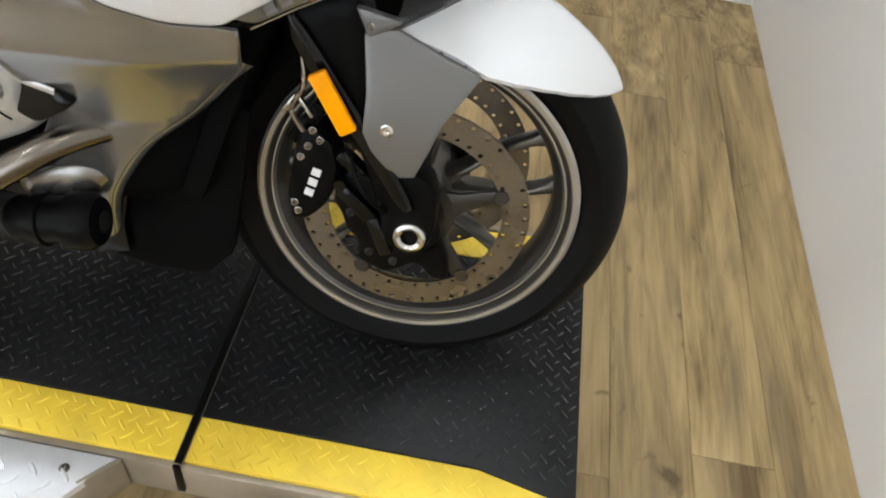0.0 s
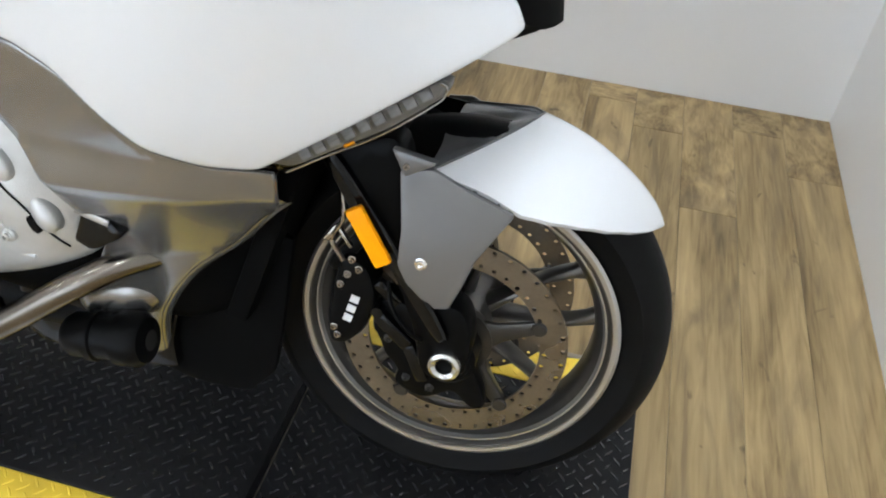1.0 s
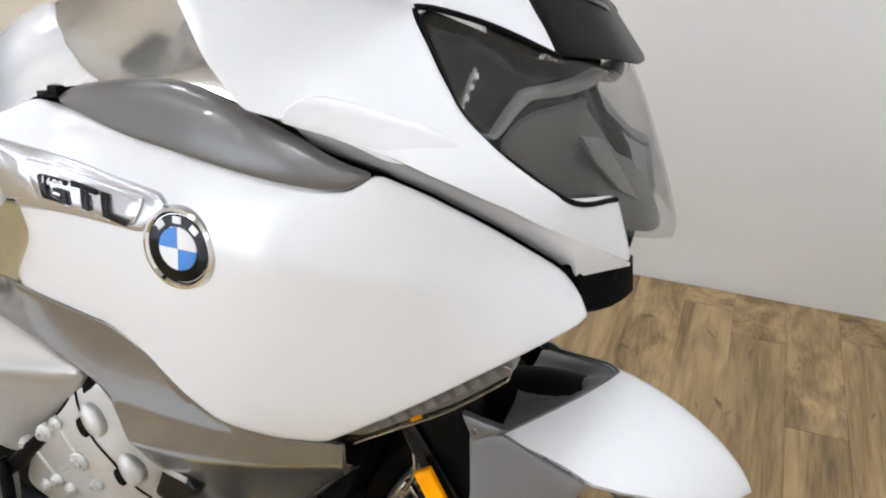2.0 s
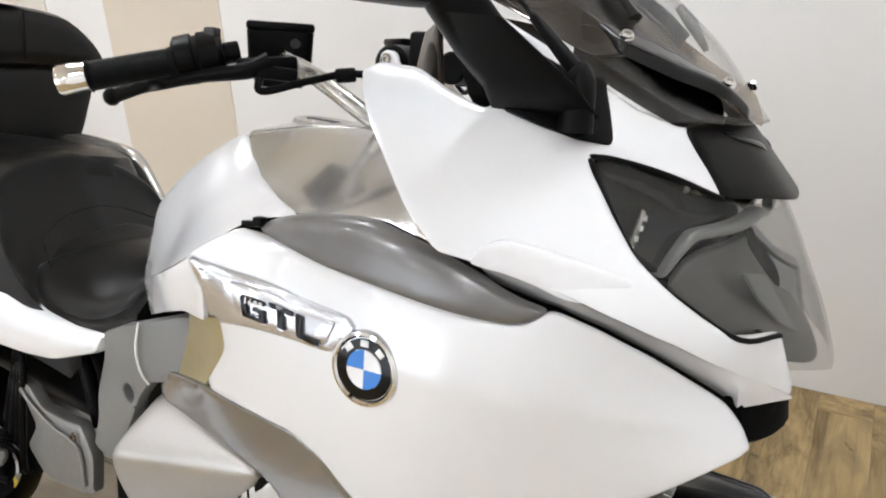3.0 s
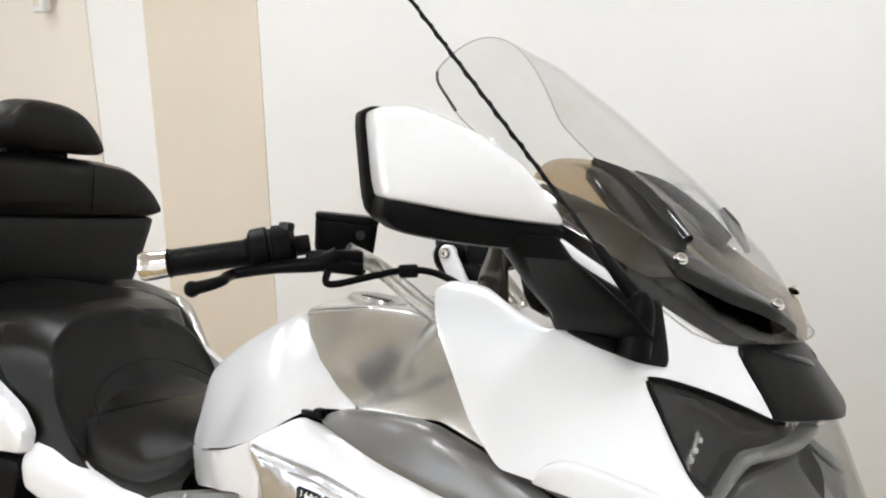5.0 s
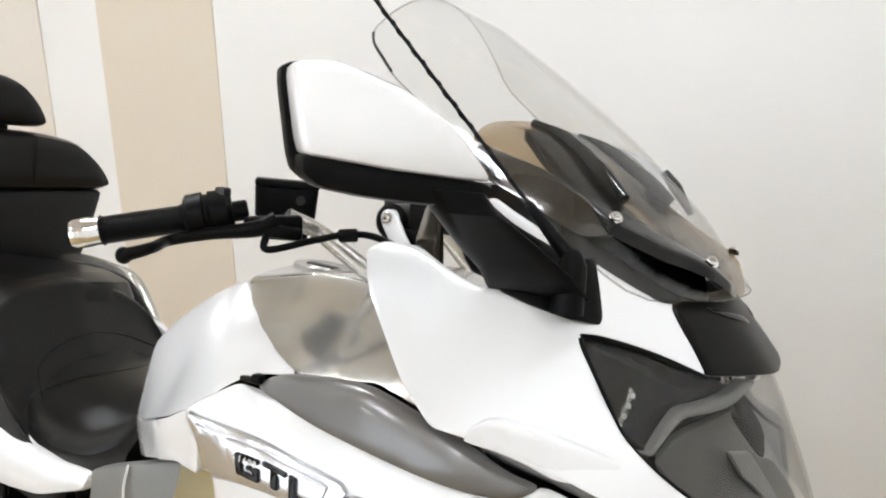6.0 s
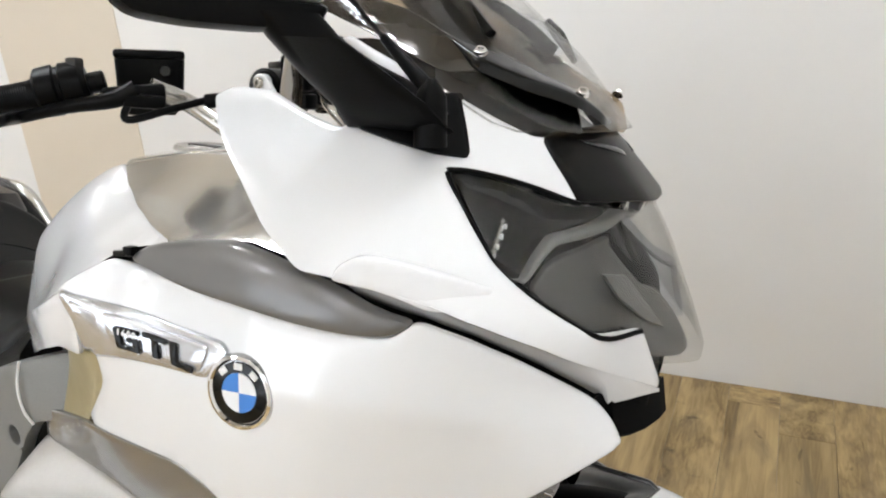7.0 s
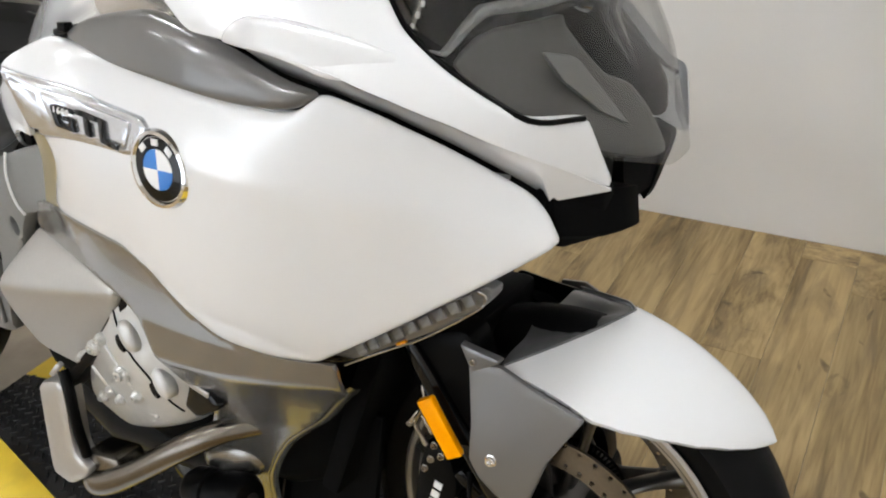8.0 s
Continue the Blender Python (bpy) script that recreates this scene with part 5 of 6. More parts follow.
# ---------------------------------------------------------------- tank, seat, luggage
def tank():
    e = new("fuel_tank")
    e.parent = bike
    skirt = field([(-.795, .797, .187), (-.717, .823, .250), (-.6, .872, .331), (-.545, .902, .350), (-.53, .845, .352), (-.56, .80, .333), (-.64, .788, .294), (-.70, .774, .257), (-.75, .755, .217), (-.62, .83, .317)])
    for s in (-1, 1):
        side_p = [(-.803, .900), (-.739, .953), (-.636, 1.021), (-.596, .998), (-.549, .979), (-.490, .966), (-.429, .957), (-.478, .948), (-.506, .936), (-.541, .905), (-.600, .875), (-.717, .826), (-.795, .80)]
        mesh_part("side_panel", *sheet(side_p, flank(TANK, s), 0.014, 0.0018, 0.006, 0.1), "white", e, "white painted tank flank")
        low = [(-.795, .7985), (-.717, .8245), (-.600, .8735), (-.545, .9035), (-.525, .900), (-.528, .828), (-.579, .827), (-.642, .804), (-.700, .780), (-.755, .756)]
        mesh_part("lower_panel", *sheet(low, flank(skirt, s), 0.014, 0.0018, 0.006, 0.1), "white", e)
        sil = [(-.632, 1.021), (-.560, 1.036), (-.470, 1.040), (-.38, 1.035), (-.31, 1.03), (-.25, 1.02), (-.19, .965), (-.20, .940), (-.27, .955), (-.33, .965), (-.385, .960), (-.429, .957), (-.490, .966), (-.549, .979), (-.596, .998)]
        mesh_part("silver_panel", *sheet(sil, flank(SHOULDER, s, -0.001), 0.014, 0.004, 0.006, 0.1), "tanksilver", e, "champagne silver tank panel")
    top = even([(-.668, 0, 1.024), (-.65, 0, 1.030), (-.60, 0, 1.0275), (-.56, 0, 1.0285), (-.45, 0, 1.037), (-.34, 0, 1.033), (-.632, .155, 1.021), (-.56, .10, 1.035), (-.47, .13, 1.041), (-.38, .16, 1.037), (-.31, .18, 1.02)])
    half = [(-.668, 0.0), (-.660, .08), (-.636, .152), (-.56, .108), (-.47, .126), (-.38, .162), (-.31, .178), (-.30, 0.0)]
    mesh_part("top_cover", *sheet(half + [(x, -y) for x, y in reversed(half[1:-1])], plan(top, 0.002), 0.014, 0.005, 0.008, 0.1), "tanksilver", e)
    c = (-.590, -.036, 1.0322)
    m = Matrix.Translation(c) @ Matrix.Rotation(radians(4), 4, "Y") @ Matrix.Rotation(radians(90), 4, "X")
    k = mesh_part("filler_cap", *moved(lathe([(0.0, 0.006), (0.024, 0.006), (0.027, 0.003), (0.036, 0.003), (0.040, 0.006), (0.044, 0.006), (0.047, 0.0)], 48), m), "lip", e, "round metal filler cap")
    mesh_part("cap_flap", *bar((-.613, -.040, 1.0399), (-.567, -.040, 1.0367), 0.018, 0.003, 0.001), "dash", k)
    mesh_part("core", *loft([oval((x, 0, z), (0, 1, 0), (0, 0, 1), w, h, 3) for x, z, w, h in ((-.80, .84, .10, .09), (-.70, .86, .16, .11), (-.50, .88, .24, .12), (-.32, .90, .26, .11))]), "black", e)


def seat():
    e = new("seat")
    e.parent = bike
    # rider's pan
    xs = np.array((-.772, -.80, -.85, -.90, -.96, -1.02, -1.08, -1.11))
    mid = np.polyfit(xs, (.832, .812, .793, .785, .784, .788, .797, .802), 4)
    low = np.polyfit(xs, (.755, .737, .722, .715, .710, .705, .700, .698), 4)

    def pan(x, y):
        m, q = float(np.polyval(mid, x)), float(np.polyval(low, x))
        return m - (m - q) * (min(abs(y), .224) / .222) ** 3
    rows = []
    for x in np.linspace(-.772, -1.11, 30):
        ys = np.linspace(-.222, .222, 37)
        ring = [Vector((x, y, pan(x, y))) for y in ys]
        edge = pan(x, .222)
        rows.append(ring + [Vector((x, .225, edge - .012)), Vector((x, .218, edge - .030)), Vector((x, 0, edge - .05)), Vector((x, -.218, edge - .030)), Vector((x, -.225, edge - .012))])
    mesh_part("rider_cushion", *loft(rows), "leather", e, "black leather rider cushion", 60)
    # raised rim round the rider's back: inner foot, crown and outer foot of the bolster
    inn = [(-.92, .198, .690), (-.965, .206, .706), (-1.0, .190, .724), (-1.035, .168, .752), (-1.058, .143, .768), (-1.070, .11, .776), (-1.08, .06, .782), (-1.084, 0, .784)]
    top = [(-.925, .205, .694), (-.985, .216, .726), (-1.03, .208, .748), (-1.085, .201, .800), (-1.114, .190, .848), (-1.142, .165, .890), (-1.158, .10, .920), (-1.162, 0, .932)]
    out = [(-.93, .212, .690), (-1.00, .225, .716), (-1.06, .227, .722), (-1.120, .227, .736), (-1.172, .223, .800), (-1.222, .214, .872), (-1.262, .15, .925), (-1.27, 0, .936)]
    def path(k, sy):
        return [Vector((x, sy * y, z)) for x, y, z in k]
    full = [spline(list(path(k, -1)) + list(reversed(path(k, 1)[:-1])), 5) for k in (inn, top, out)]
    rings = []
    for i, t, o in zip(*full):
        w = (o - i)
        prof = []
        for q in (0, .15, .35, .55, .75, .88, .95):
            p = i.lerp(t, q)
            prof.append(p + (i - o).normalized() * -.020 * math.sin(math.pi * q) * min(1.0, max(0.0, (t.z - .73) / .08)))
        for q in (.03, .10, .3, .55, .8, 1):
            p = t.lerp(o, q)
            prof.append(p + Vector((0, 0, .004)) * math.sin(math.pi * q))
        prof += [o - Vector((0, 0, .07)), i - Vector((0, 0, .05))]
        rings.append([p - Vector((.10, 0, .17)) * max(0.0, p.y) for p in prof])
    mesh_part("bolster", *loft(rings), "leather", e, "raised black leather bolster", 50)
    back = even([(-1.14, 0, .938), (-1.30, 0, .944), (-1.46, 0, .945), (-1.20, .15, .922), (-1.34, .17, .925), (-1.46, .16, .925)])
    half = [(-1.15, 0.0), (-1.16, .10), (-1.20, .185), (-1.27, .212), (-1.36, .210), (-1.45, .190), (-1.49, .12), (-1.49, 0.0)]
    mesh_part("passenger_cushion", *sheet(half + [(x, -y) for x, y in reversed(half[1:-1])], plan(back), 0.02, 0.045, 0.16, 0.15), "leather", e, "black leather passenger cushion")
    mesh_part("seat_base", *loft([oval((x, 0, z), (0, 1, 0), (0, 0, 1), w, h, 4) for x, z, w, h in ((-.785, .715, .15, .035), (-.90, .690, .185, .030), (-1.1, .690, .200, .035), (-1.25, .76, .19, .07), (-1.45, .82, .17, .07))]), "leather", e)
    half = [(-.782, 0.0), (-.786, .13), (-.806, .195), (-.86, .213), (-.93, .210), (-.985, .202), (-1.046, .180), (-1.066, .160), (-1.048, .138), (-1.019, .105), (-.989, .052), (-.968, 0.0)]
    pad = half + [(x, -y) for x, y in reversed(half[1:-1])]
    mesh_part("seat_pad", *sheet(pad, lambda a, b, d: (a, b, pan(a, b) + .016 + .010 * max(0.0, 1 - ((a + .90) / .17) ** 2) * max(0.0, 1 - (b / .2) ** 2) - d), 0.012, 0.016, 0.03, 0.2), "leather", e, "padded black leather seat panel", 60)
    for sy in (-1, 1):
        line = [(-1.010, .178, .772), (-1.058, .150, .806), (-1.086, .104, .826), (-1.098, .052, .838), (-1.100, 0, .841)]
        mesh_part("seam", *tube([p + Vector((0.003, 0, 0.003)) - Vector((.10, 0, .17)) * max(0.0, p.y) for p in spline(path(line, sy), 4)], 0.0010, 6, smooth=False), "black", e)


def backrest():
    e = new("passenger_backrest")
    e.parent = bike
    e.location = (0, .018, 0)
    def lift(x0, bulge, cy, cz, hy, hz):
        return lambda a, b, d: (x0 + bulge * max(0, 1 - ((a - cy) / hy) ** 2) * max(0, 1 - ((b - cz) / hz) ** 2) - d, a, b)
    pad = [(-.26, 1.075), (.26, 1.075), (.318, 1.082), (.322, 1.10), (.288, 1.14), (.225, 1.185), (.12, 1.199), (-.12, 1.199), (-.225, 1.185), (-.288, 1.14), (-.322, 1.10), (-.318, 1.082)]
    mesh_part("upper_pad", *sheet(pad, lift(-1.46, .02, 0, 1.13, .36, .10), 0.02, 0.025, 0.09, 0.2), "leather", e, "black leather backrest pad")
    low = [(-.24, .90), (.24, .90), (.262, .925), (.31, 1.07), (.30, 1.078), (-.30, 1.078), (-.31, 1.07), (-.262, .925)]
    mesh_part("lower_pad", *sheet(low, lift(-1.475, .01, 0, .99, .34, .12), 0.02, 0.015, 0.08, 0.15), "leather", e)
    head = [(-.12, 1.207), (.125, 1.207), (.140, 1.222), (.113, 1.262), (.060, 1.307), (-.060, 1.312), (-.113, 1.262), (-.140, 1.222)]
    mesh_part("head_pad", *sheet(head, lift(-1.45, .015, 0, 1.26, .17, .07), 0.014, 0.02, 0.07, 0.22), "leather", e, "black leather headrest pad")
    mesh_part("neck", *rbox((.03, .14, .03), .008, Matrix.Translation((-1.50, 0, 1.20))), "black", e)
    for y in (-.13, .10):
        mesh_part("seam", *tube([(-1.4405 , y, 1.19), (-1.4385, y, 1.15), (-1.440, y, 1.09)], 0.0015, 6), "black", e)
    mesh_part("top_case", *loft([oval((x, 0, 1.05), (0, 1, 0), (0, 0, 1), w, h, 4) for x, w, h in ((-1.53, .26, .10), (-1.60, .29, .13), (-1.85, .27, .13), (-1.95, .20, .10))]), "white", e, "white top case")
    for s in (-1, 1):
        mesh_part("grab_rail", *tube([(-1.56, s * .20, .895), (-1.44, s * .215, .918), (-1.34, s * .222, .910), (-1.27, s * .226, .892), (-1.215, s * .228, .825), (-1.165, s * .222, .770)], [.014, .016, .016, .015, .013, .012], 14), "tanksilver", e, "satin silver grab rail")


def tail():
    for s in (-1, 1):
        p = [(-1.113, .759), (-1.053, .737), (-.979, .721), (-.90, .715), (-.829, .717), (-.838, .687), (-.933, .655), (-1.0, .651), (-1.061, .653), (-1.103, .662), (-1.118, .70)]
        mesh_part("tail_panel", *sheet(p, lambda a, b, d: (a, s * (.240 - 0.022 * max(0.0, (b - .70) / .05) - d), b), 0.014, 0.012, 0.03, 0.12), "white", bike, "white painted panel under the seat")
        c = new("pannier")
        c.parent = bike
        q = [(-1.125, .790), (-1.095, .757), (-1.100, .720), (-1.20, .705), (-1.75, .72), (-1.80, .86), (-1.70, .90), (-1.38, .925), (-1.215, .828)]
        mesh_part("lid", *sheet(q, flat(.252, s), 0.03, 0.012, 0.025, 0.12), "white", c, "white pannier lid")
        q = [(-1.100, .712), (-1.12, .60), (-1.18, .50), (-1.60, .47), (-1.76, .55), (-1.76, .742), (-1.2, .697)]
        mesh_part("case", *sheet(q, flat(.248, s), 0.03, 0.012, 0.04, 0.15), "black", c)
        mesh_part("lock", *bolt((-1.189, s * .252, .779), (0, s, 0), 0.012, 0.006), "chrome", c)
        st = [(-1.125, .752), (-1.20, .84), (-1.27, .905), (-1.30, .88), (-1.24, .80), (-1.16, .735)]
        mesh_part("bracket", *sheet(st, flat(.226, s), 0.02, 0.006, 0.03, 0.15), "black", c)
        fr = [(-.824, .724), (-.800, .735), (-.769, .749), (-.721, .766), (-.650, .788), (-.624, .790), (-.604, .772), (-.622, .738), (-.652, .696), (-.711, .680), (-.738, .650), (-.765, .607), (-.790, .572), (-.81, .52), (-.835, .505), (-.885, .52), (-.858, .58), (-.852, .62), (-.826, .686)]
        hole = [(-.766 + .012 * math.cos(t * .5236), .648 + .014 * math.sin(t * .5236)) for t in range(12)]
        f = mesh_part("frame_cover", *sheet(fr, flank(field([(-.835, .72, .235), (-.632, .768, .262), (-.75, .757, .262), (-.67, .69, .265), (-.80, .53, .225), (-.87, .6, .225), (-.78, .64, .245)]), s), 0.014, 0.006, 0.02, 0.12, holes=[hole]), "frame", bike, "textured grey frame cover with a round hole")
        mesh_part("cover_joint", *tube([(-.720, s * .268, .767), (-.724, s * .270, .739), (-.725, s * .268, .715), (-.720, s * .266, .695), (-.708, s * .264, .680)], 0.0018, 6), "letter", f)
        mesh_part("plate", *sheet([(-1.074, .588), (-1.039, .577), (-1.011, .548), (-.965, .540), (-.923, .541), (-.895, .49), (-.90, .42), (-1.01, .42), (-1.055, .47), (-1.03, .51), (-1.055, .55)], flat(.205, s), 0.02, 0.008, 0.02, 0.12), "footplate", bike, "cast aluminium footrest plate")
        mesh_part("plate_rib", *tube([(-1.055, s * .208, .572), (-1.022, s * .208, .545), (-.975, s * .208, .520), (-.925, s * .208, .50), (-.912, s * .208, .44)], .004, 8), "footplate", bike)
        for k in range(4):
            mesh_part("hose", *tube([(-1.11 + .012 * k, s * (.16 + .01 * k), .66), (-1.10 + .015 * k, s * (.185 + .006 * k), .58), (-1.115 + .01 * k, s * .19, .48 - .02 * k), (-1.09, s * .17, .40)], .009 - .001 * k, 8), "black", bike)
        mesh_part("plate_bolt", *bolt((-.936, s * .205, .518), (0, s, 0), 0.006, 0.006), "steel", bike)
        mesh_part("seat_strut", *tube([(-1.02, s * .15, .70), (-.96, s * .16, .62), (-.93, s * .16, .52)], 0.012, 10), "black", bike)
        mesh_part("hose_clamp", *cyl((-1.0, s * .17, .64), (-.99, s * .175, .615), 0.016, 16, 0.002), "steel", bike)
    for s in (-1, 1):
        rings = [oval((x, s * (.235 + .02 * q), .425 + .03 * q), (0, 1, 0), (0, 0, 1), r, r * 1.15, 2.4, 28) for q, x, r in ((0, -1.075, .022), (0, -1.085, .042), (0, -1.105, .054), (.1, -1.15, .060), (.5, -1.45, .062), (1, -1.85, .058), (1, -1.86, .040))]
        mesh_part("silencer", *loft(rings), "chrome", bike, "polished exhaust silencer")
    mesh_part("subframe", *loft([oval((x, 0, z), (0, 1, 0), (0, 0, 1), w, h, 4) for x, z, w, h in ((-.70, .60, .13, .14), (-.95, .60, .14, .13), (-1.3, .66, .15, .12), (-1.8, .68, .14, .10))]), "black", bike)
    mesh_part("swing_arm", *tube([(-.85, .10, .40), (-1.2, .13, .36), (-1.68, .13, .31)], [.05, .055, .06], 16), "alu", bike)


# ---------------------------------------------------------------- engine and controls
def engine():
    e = new("engine")
    e.parent = bike
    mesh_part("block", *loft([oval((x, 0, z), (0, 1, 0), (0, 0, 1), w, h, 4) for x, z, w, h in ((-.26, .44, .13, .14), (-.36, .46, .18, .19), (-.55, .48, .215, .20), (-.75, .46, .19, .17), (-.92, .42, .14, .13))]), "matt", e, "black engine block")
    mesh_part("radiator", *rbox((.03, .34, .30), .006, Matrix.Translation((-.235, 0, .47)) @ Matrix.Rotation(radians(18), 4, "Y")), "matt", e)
    for s in (-1, 1):
        tri_ = [(-.705, .668), (-.60, .652), (-.486, .629), (-.555, .545), (-.665, .437), (-.745, .465), (-.752, .53), (-.742, .60)]
        def g(x, z):
            crease = .588 + (x + .72) * .18
            d = z - crease
            return .306 - .215 * d - .635 * math.sqrt(d * d + .0001)
        mesh_part("clutch_cover", *sheet(tri_, flank(g, s), 0.012, 0.006, 0.03, 0.15), "polish", e, "satin silver engine side cover")
        mesh_part("cover_gasket", *sheet([(-.478, .622), (-.492, .632), (-.56, .546), (-.672, .432), (-.655, .425), (-.55, .532)], flat(.288, s), 0.02, 0.004, 0.03, 0.1), "black", e)
        head = [(-.522, .603), (-.478, .622), (-.450, .592), (-.430, .545), (-.404, .480), (-.418, .440), (-.50, .405), (-.585, .372), (-.660, .402), (-.600, .500), (-.535, .572)]
        skin = field([(-.52, .60, .289), (-.478, .615, .284), (-.432, .54, .262), (-.470, .53, .284), (-.445, .47, .270), (-.404, .475, .236), (-.585, .372, .245), (-.66, .40, .245), (-.55, .48, .282)])
        h = mesh_part("cylinder_head", *sheet(head, flank(skin, s), 0.012, 0.008, 0.05, 0.15), "cast", e, "pale cast cylinder head cover with bolts")
        for x, z in ((-.494, .563), (-.455, .501)):
            c = Vector((x, s * skin(x, z), z))
            u, w = Vector((.45, 0, -.89)), Vector((.89, 0, .45))
            rings = [oval(c + Vector((0, s * d, 0)), u, w, a, b, 2.2, 24) for d, a, b in ((-.008, .023, .0135), (.004, .0225, .013), (.008, .019, .0105), (.0105, .011, .006), (.011, .002, .001))]
            mesh_part("cam_boss", *loft(rings), "cast", h, "rounded cam bearing boss")
            c = c - w * .0175 + u * .005
            mesh_part("boss_slot", *loft([oval(c + Vector((0, s * d, 0)), u, w, a, b, 2.2, 18) for d, a, b in ((-.006, .0125, .0068), (.006, .0125, .0068), (.0075, .0105, .005))]), "black", h)
        for x, z, r in ((-.548, .545, .009), (-.569, .526, .011), (-.519, .500, .013), (-.611, .496, .008), (-.500, .470, .009), (-.572, .449, .009), (-.550, .444, .008), (-.605, .425, .009)):
            y = skin(x, z)
            mesh_part("head_bolt", *join(cyl((x, s * (y - .006), z), (x, s * (y + .006), z), r, 16, .002), bolt((x, s * (y + .0055), z), (0, s, 0), r * .6, .005)), "cast", h)
        seam = spline([Vector(p).to_3d() for p in ((-.518, .600), (-.513, .573), (-.497, .539), (-.477, .514), (-.462, .490), (-.440, .455))], 5)
        mesh_part("gasket_line", *tube([(p.x, s * (skin(p.x, p.y) + .0005), p.y) for p in seam], 0.0014, 6, smooth=False), "black", h)
        for (x, z), (p, q) in (((-.548, .545), (-.519, .500)), ((-.600, .492), (-.572, .449)), ((-.519, .500), (-.560, .470)), ((-.519, .500), (-.500, .470)), ((-.560, .440), (-.480, .438))):
            mesh_part("head_rib", *bar((x, s * (skin(x, z) - .0005), z), (p, s * (skin(p, q) - .0005), q), .006, .006, .002), "cast", h)
        tip = [(-.436, .546), (-.391, .516), (-.366, .490), (-.373, .480), (-.408, .459), (-.430, .470), (-.417, .505)]
        t = mesh_part("head_end", *sheet(tip, flat(.272, s), 0.008, 0.006, 0.03, 0.12), "gloss", e, "black end cap of the cylinder head")
        # highlight streak of the cap's bevel, laid on as a metal bar
        mesh_part("bright_edge", *bar((-.421, s * .2725, .512), (-.381, s * .2725, .502), .002, .008, .0006), "alu", t, "bright metal strip")
        mesh_part("exhaust_pipe", *tube([(-.350, s * .19, .43), (-.395, s * .235, .425), (-.450, s * .262, .395), (-.520, s * .278, .345), (-.585, s * .285, .302), (-.625, s * .278, .283), (-.650, s * .255, .275)], [.016, .017, .018, .018, .019, .021, .024], 18), "pipe", e, "heat-tinted steel exhaust pipe")
        mesh_part("collector", *rbox((.075, .05, .045), .008, Matrix.Translation((-.60, s * .262, .318)) @ Matrix.Rotation(radians(-8), 4, "Y")), "pipe", e)
        dome = [oval((-.435, s * (.10 + .11 * math.sin(t)), .343), (1, 0, 0.25), (0, 0, 1), .082 * math.cos(t) ** .6, .054 * math.cos(t) ** .6, 2.2, 28) for t in np.linspace(0, 1.54, 12)]
        d = mesh_part("end_cap", *loft(dome), "capgrey", e, "polished oval end cap")
        # chrome tube put in for the arc of highlight on the dome
        mesh_part("cap_line", *tube([(-.495, s * .185, .345), (-.455, s * .198, .370), (-.41, s * .198, .378), (-.372, s * .183, .362)], 0.0025, 8), "chrome", d)
        peg = [(.012, 0), (.024, .002), (.030, .012), (.030, .035), (.034, .037), (.034, .047), (.030, .049), (.030, .075), (.036, .078), (.037, .105), (.030, .115), (.014, .118)]
        m = Matrix.Translation((-.490, s * .225, .292)) @ Matrix.Rotation(radians(-90), 4, "Z") @ Matrix.Rotation(radians(8), 4, "X")
        p = mesh_part("crash_knob", *moved(lathe(peg, 28), m), "black", e, "black ribbed protector knob")
        mesh_part("knob_face", *moved(lathe([(0, .119), (.014, .119)], 20), m), "dash", p)
        lv = [(-.700, .430), (-.690, .442), (-.650, .455), (-.640, .445), (-.642, .340), (-.612, .318), (-.625, .300), (-.665, .272), (-.702, .280), (-.705, .30)]
        l = mesh_part("footrest_hanger", *sheet(lv, flat(.300, s), 0.014, 0.008, 0.03, 0.12), "alu", e, "cast aluminium footrest hanger")
        mesh_part("rubber_edge", *tube([(-.645, s * .29, .47), (-.632, s * .295, .44), (-.628, s * .295, .38), (-.625, s * .29, .335)], .008, 10), "black", l)
        mesh_part("hanger_tip", *bar((-.672, s * .290, .455), (-.655, s * .286, .475), .010, .008, .002), "alu", l)
    for s in (-1, 1):
        arch = [(-.20, .60), (-.215, .53), (-.27, .455), (-.335, .37), (-.375, .30), (-.385, .25), (-.38, .20), (-.62, .20), (-.62, .45), (-.45, .58)]
        mesh_part("arch_liner", *sheet(arch, flat(.150, s), 0.03, 0.004, 0.03, 0.1), "gloss", e, "gloss black wheel arch liner")
    mesh_part("arch_front", *sheet([(-.13, .20), (.13, .20), (.13, .62), (-.13, .62)], lambda a, b, d: (-.405 + (b - .22) * .52 - d, a, b), 0.03, 0.004, 0.01, 0.1), "black", e)
    # added panels, no known part: they keep the hollow behind the wheel black
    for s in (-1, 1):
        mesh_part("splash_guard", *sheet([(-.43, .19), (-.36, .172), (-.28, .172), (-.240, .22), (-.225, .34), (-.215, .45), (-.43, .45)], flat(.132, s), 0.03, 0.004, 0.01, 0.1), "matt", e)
    # dark body added to stand for the shade under the engine
    mesh_part("shadow_pan", *loft([oval((x, 0, .26), (0, 1, 0), (0, 0, 1), w, .05, 3) for x, w in ((-.36, .06), (-.45, .15), (-.75, .16), (-.95, .10))]), "black", e, "black sump pan")


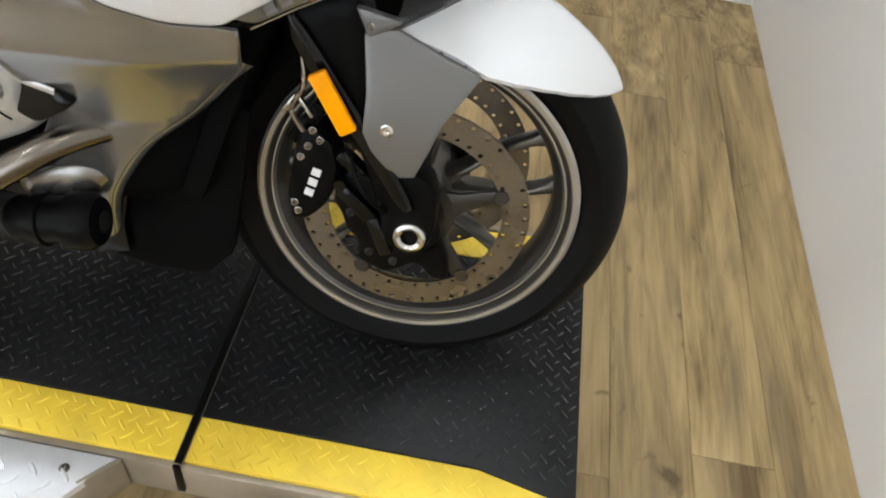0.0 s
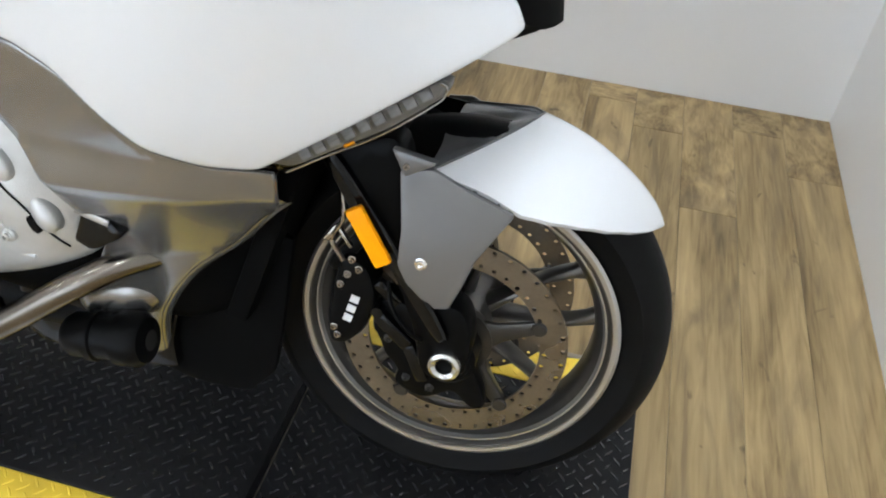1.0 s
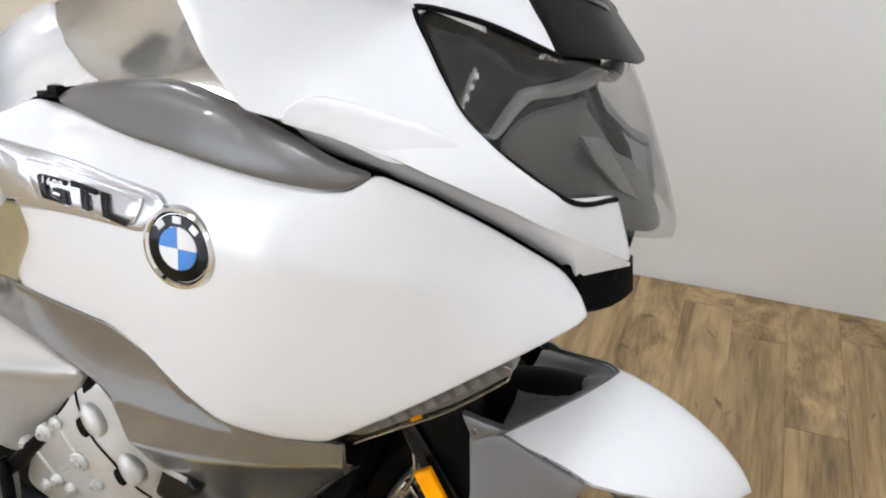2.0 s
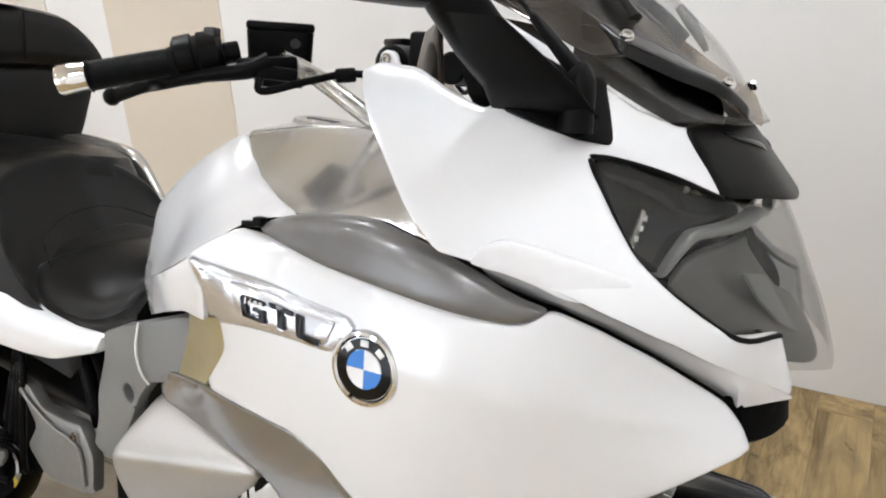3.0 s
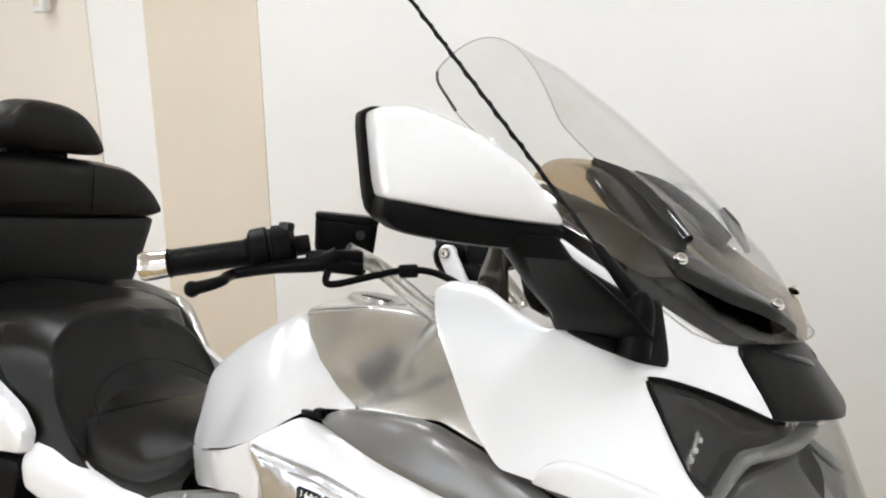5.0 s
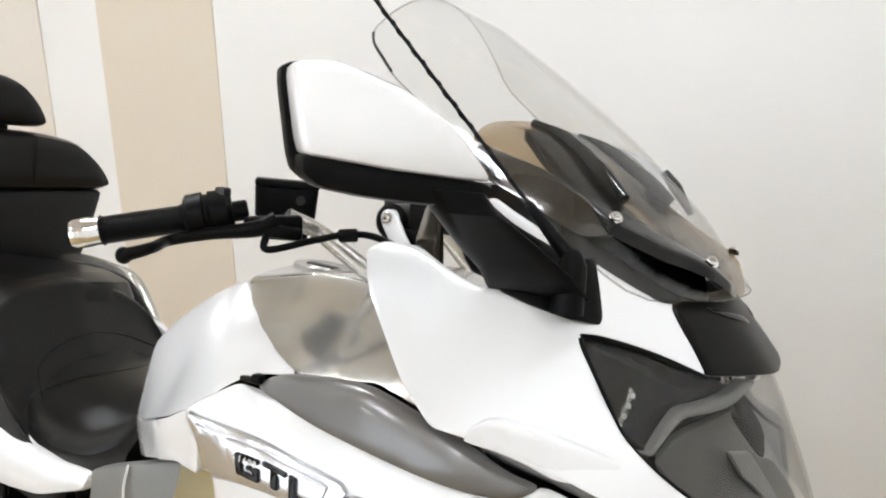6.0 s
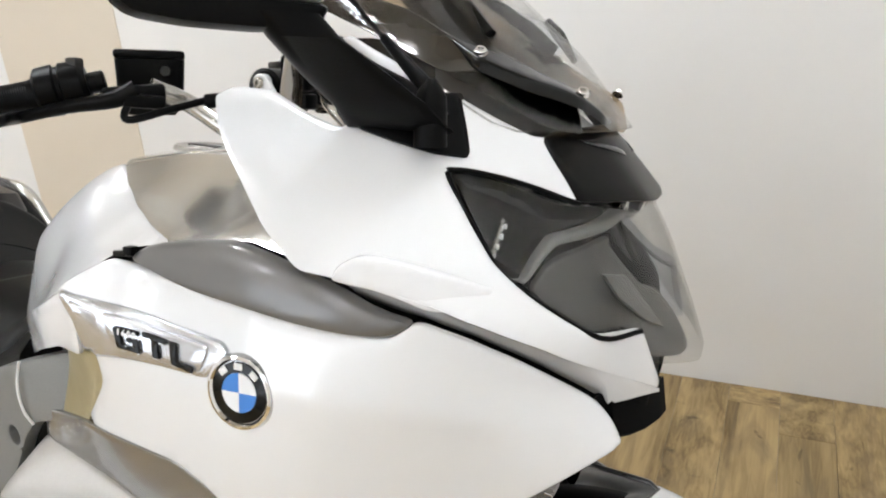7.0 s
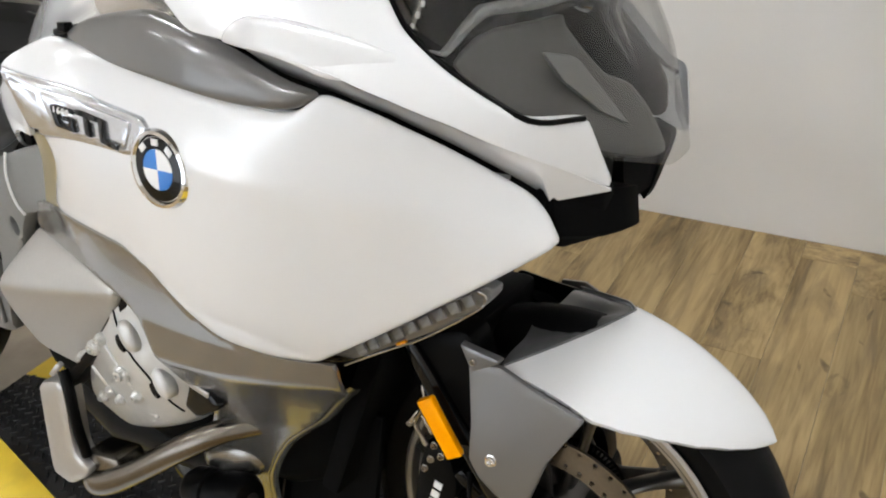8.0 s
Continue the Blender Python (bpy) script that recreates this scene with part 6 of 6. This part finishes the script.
def handlebar(s):
    e = new("handlebar")
    e.parent = bike
    a = Vector((-.715, s * .379, 1.080))
    d = (Vector((-.606, s * .292, 1.112)) - a).normalized()
    mesh_part("bar_end", *loft([oval(a + d * t, d.orthogonal().normalized(), d.cross(d.orthogonal().normalized()), r, r, 2, 20) for t, r in ((0, .010), (.002, .0155), (.006, .0175), (.020, .0175), (.028, .0165), (.034, .0165))]), "chrome", e, "chrome bar-end weight")
    u = d.orthogonal().normalized()
    g0 = a + d * .034
    g = [(0, .0165), (.002, .0185), (.004, .0165)] + [(.006 + .0012 * i, .0162 if i % 2 else .0168) for i in range(70)] + [(.094, .018), (.097, .0185)]
    mesh_part("grip", *loft([oval(g0 + d * t, u, d.cross(u), r, r, 2, 20) for t, r in g]), "black", e, "black rubber grip")
    c = g0 + d * .108
    sw = [(0, .020), (.004, .025), (.022, .026), (.024, .023), (.028, .023), (.030, .026), (.050, .025), (.056, .018)]
    k = mesh_part("switch_block", *loft([oval(c + d * (t - .012), u, d.cross(u), r, r * 1.05, 2.6, 24) for t, r in sw]), "black", e, "black switch block")
    mesh_part("button", *rbox((.016, .014, .012), .003, Matrix.Translation(c + d * .03 + Vector((.004, s * .004, .026)))), "dash", k)
    mesh_part("bar_tube", *tube([Vector((-.535, s * .21, 1.120)), Vector((-.520, s * .19, 1.110)), Vector((-.50, s * .168, 1.094)), Vector((-.43, s * .140, 1.044)), Vector((-.36, s * .09, 1.0))], .0115, 12), "tanksilver", e, "bare metal handlebar tube")
    mesh_part("bar_sleeve", *cyl(c + d * .03, c + d * .062, .0125, 14, .002), "black", e)
    # master cylinder, fluid box, lever
    m0 = c + d * .075
    mesh_part("master_cylinder", *join(bar(m0 - d * .03 + Vector((.016, 0, -.014)), m0 + d * .045 + Vector((.012, 0, -.024)), .024, .020, .005), bar(m0 + Vector((.02, s * .015, -.024)), m0 + d * .03 + Vector((.03, 0, -.034)), .02, .016, .004)), "black", e)
    ctr = Vector((-.571, s * .166, 1.141))
    q = Matrix.Translation(ctr) @ Vector((d.x, d.y, 0.0)).normalized().to_track_quat("X", "Z").to_matrix().to_4x4()
    r = mesh_part("fluid_reservoir", *loft([oval(q @ Vector((0, 0, z)), q.to_3x3() @ Vector((1, 0, 0)), q.to_3x3() @ Vector((0, 1, 0)), a_, b_, 7, 28) for z, a_, b_ in ((-.056, .027, .018), (-.052, .031, .020), (-.030, .036, .024), (-.024, .039, .026), (.012, .041, .027))]), "black", e, "black fluid reservoir")
    mesh_part("cap", *rbox((.083, .056, .011), .004, q @ Matrix.Translation((0, 0, .0175)), 2), "black", r)
    mesh_part("sight_glass", *moved(lathe([(0, .004), (.006, .004), (.008, .002), (.009, 0)], 16), q @ Matrix.Translation((.018, -s * -.025 if s < 0 else .025, -.002)) @ Matrix.Rotation(radians(180 if s < 0 else 0), 4, "Z")), "gloss", r)
    tip = Vector((-.607, s * .398, 1.071))
    lever = [m0 + Vector((.030, s * .004, -.012)), m0 - d * .035 + Vector((.040, s * -.0, -.016)), m0 - d * .085 + Vector((.038, 0, -.014)), m0 - d * .13 + Vector((.034, 0, -.016)), tip + d * .03 + Vector((0, 0, .004)), tip]
    mesh_part("brake_lever", *tube(lever, [.011, .010, .0075, .0065, .0065, .008], 12), "black", e, "black brake lever with a ball tip")
    mesh_part("lever_ball", *loft([oval(tip + d * (-.009 * math.cos(t)), u, d.cross(u), .0095 * math.sin(t) + .0002, .0095 * math.sin(t) + .0002, 2, 14) for t in np.linspace(0, math.pi, 9)]), "black", e)
    mesh_part("cable", *tube([m0 - d * .01 + Vector((.03, -s * .0, -.02)), Vector((-.515, s * .272, 1.083)), Vector((-.475, s * .235, 1.097)), Vector((-.444, s * .205, 1.107)), Vector((-.41, s * .18, 1.103)), Vector((-.34, s * .15, 1.07))], .0045, 10), "black", e)
    mesh_part("cable_joint", *cyl(Vector((-.455, s * .213, 1.104)), Vector((-.435, s * .200, 1.107)), .0085, 12, .002), "black", e)
    mesh_part("clamp_arm", *join(bar((-.436, s * .124, 1.126), (-.398, s * .130, 1.072), .008, .026, .003), cyl((-.436, s * .116, 1.127), (-.436, s * .129, 1.127), .0115, 20, .002)), "white", e, "bare metal clamp arm")
    mesh_part("clamp_bolt", *bolt((-.436, s * .131, 1.127), (0, s, 0), .006, .003), "steel", e)
    mesh_part("clamp_block", *join(cyl((-.440, s * .115, 1.122), (-.440, s * .06, 1.122), .024, 20, .004), rbox((.036, .03, .045), .006, Matrix.Translation((-.392, s * .11, 1.140))), rbox((.05, .03, .02), .004, Matrix.Translation((-.40, s * .105, 1.105)))), "black", e)
    mesh_part("fascia", *sheet([(-.34, 1.06), (-.33, 1.12), (-.315, 1.155), (-.285, 1.165), (-.275, 1.13), (-.262, 1.09), (-.27, 1.05)], flank(field([(-.34, 1.06, .24), (-.33, 1.12, .25), (-.28, 1.16, .30), (-.27, 1.05, .33), (-.262, 1.1, .325)]), s), 0.014, 0.003, 0.01, 0.1), "smokegloss", bike, "glossy brown side fascia")


headlight()
visor()
dash_hood()
windscreen()
for side in (-1, 1):
    mirror(side)
antenna()
tank()
seat()
backrest()
tail()
engine()
for side in (-1, 1):
    handlebar(side)


# ---------------------------------------------------------------- small things on the wall, and the floor's boards
def wall_device():
    e = tagged(new("wall_sensor"), "small white plastic sensor mounted on the wall", "sensor")
    m = Matrix.Translation((-3.50, WALL_Y - 0.055, 1.60))
    mesh_part("case", *rbox((.09, .05, .17), .015, m, 3), "letter", e)
    mesh_part("window", *rbox((.05, .01, .07), .004, m @ Matrix.Translation((0, -.024, -.02))), "beige", e)


def boards():
    """Floor boards along y, one object each, on shared meshes."""
    W, L = 0.152, 1.52
    v, f = rbox((W - 0.0008, L - 0.0008, 0.008), 0.0007, Matrix(), 1)
    me = bpy.data.meshes.new("board")
    me.from_pydata([tuple(p) for p in v], [], f)
    me.materials.append(M["wood"])
    rnd = random.Random(4)
    x = WALL_X - W / 2
    while x > -5.2:
        y = WALL_Y - 0.001 - rnd.random() * L
        first = True
        top = WALL_Y - 0.002
        while top > -4.15:
            low = max(y if first else top - L, -4.19)
            ln = top - low
            if ln > 0.02:
                ob = new("board", me)
                ob.parent = floor
                ob.scale = (1, ln / L, 1)
                ob.location = (x, (top + low) / 2, FLOOR - 0.004)
            top, first = low, False
        x -= W


wall_device()
boards()
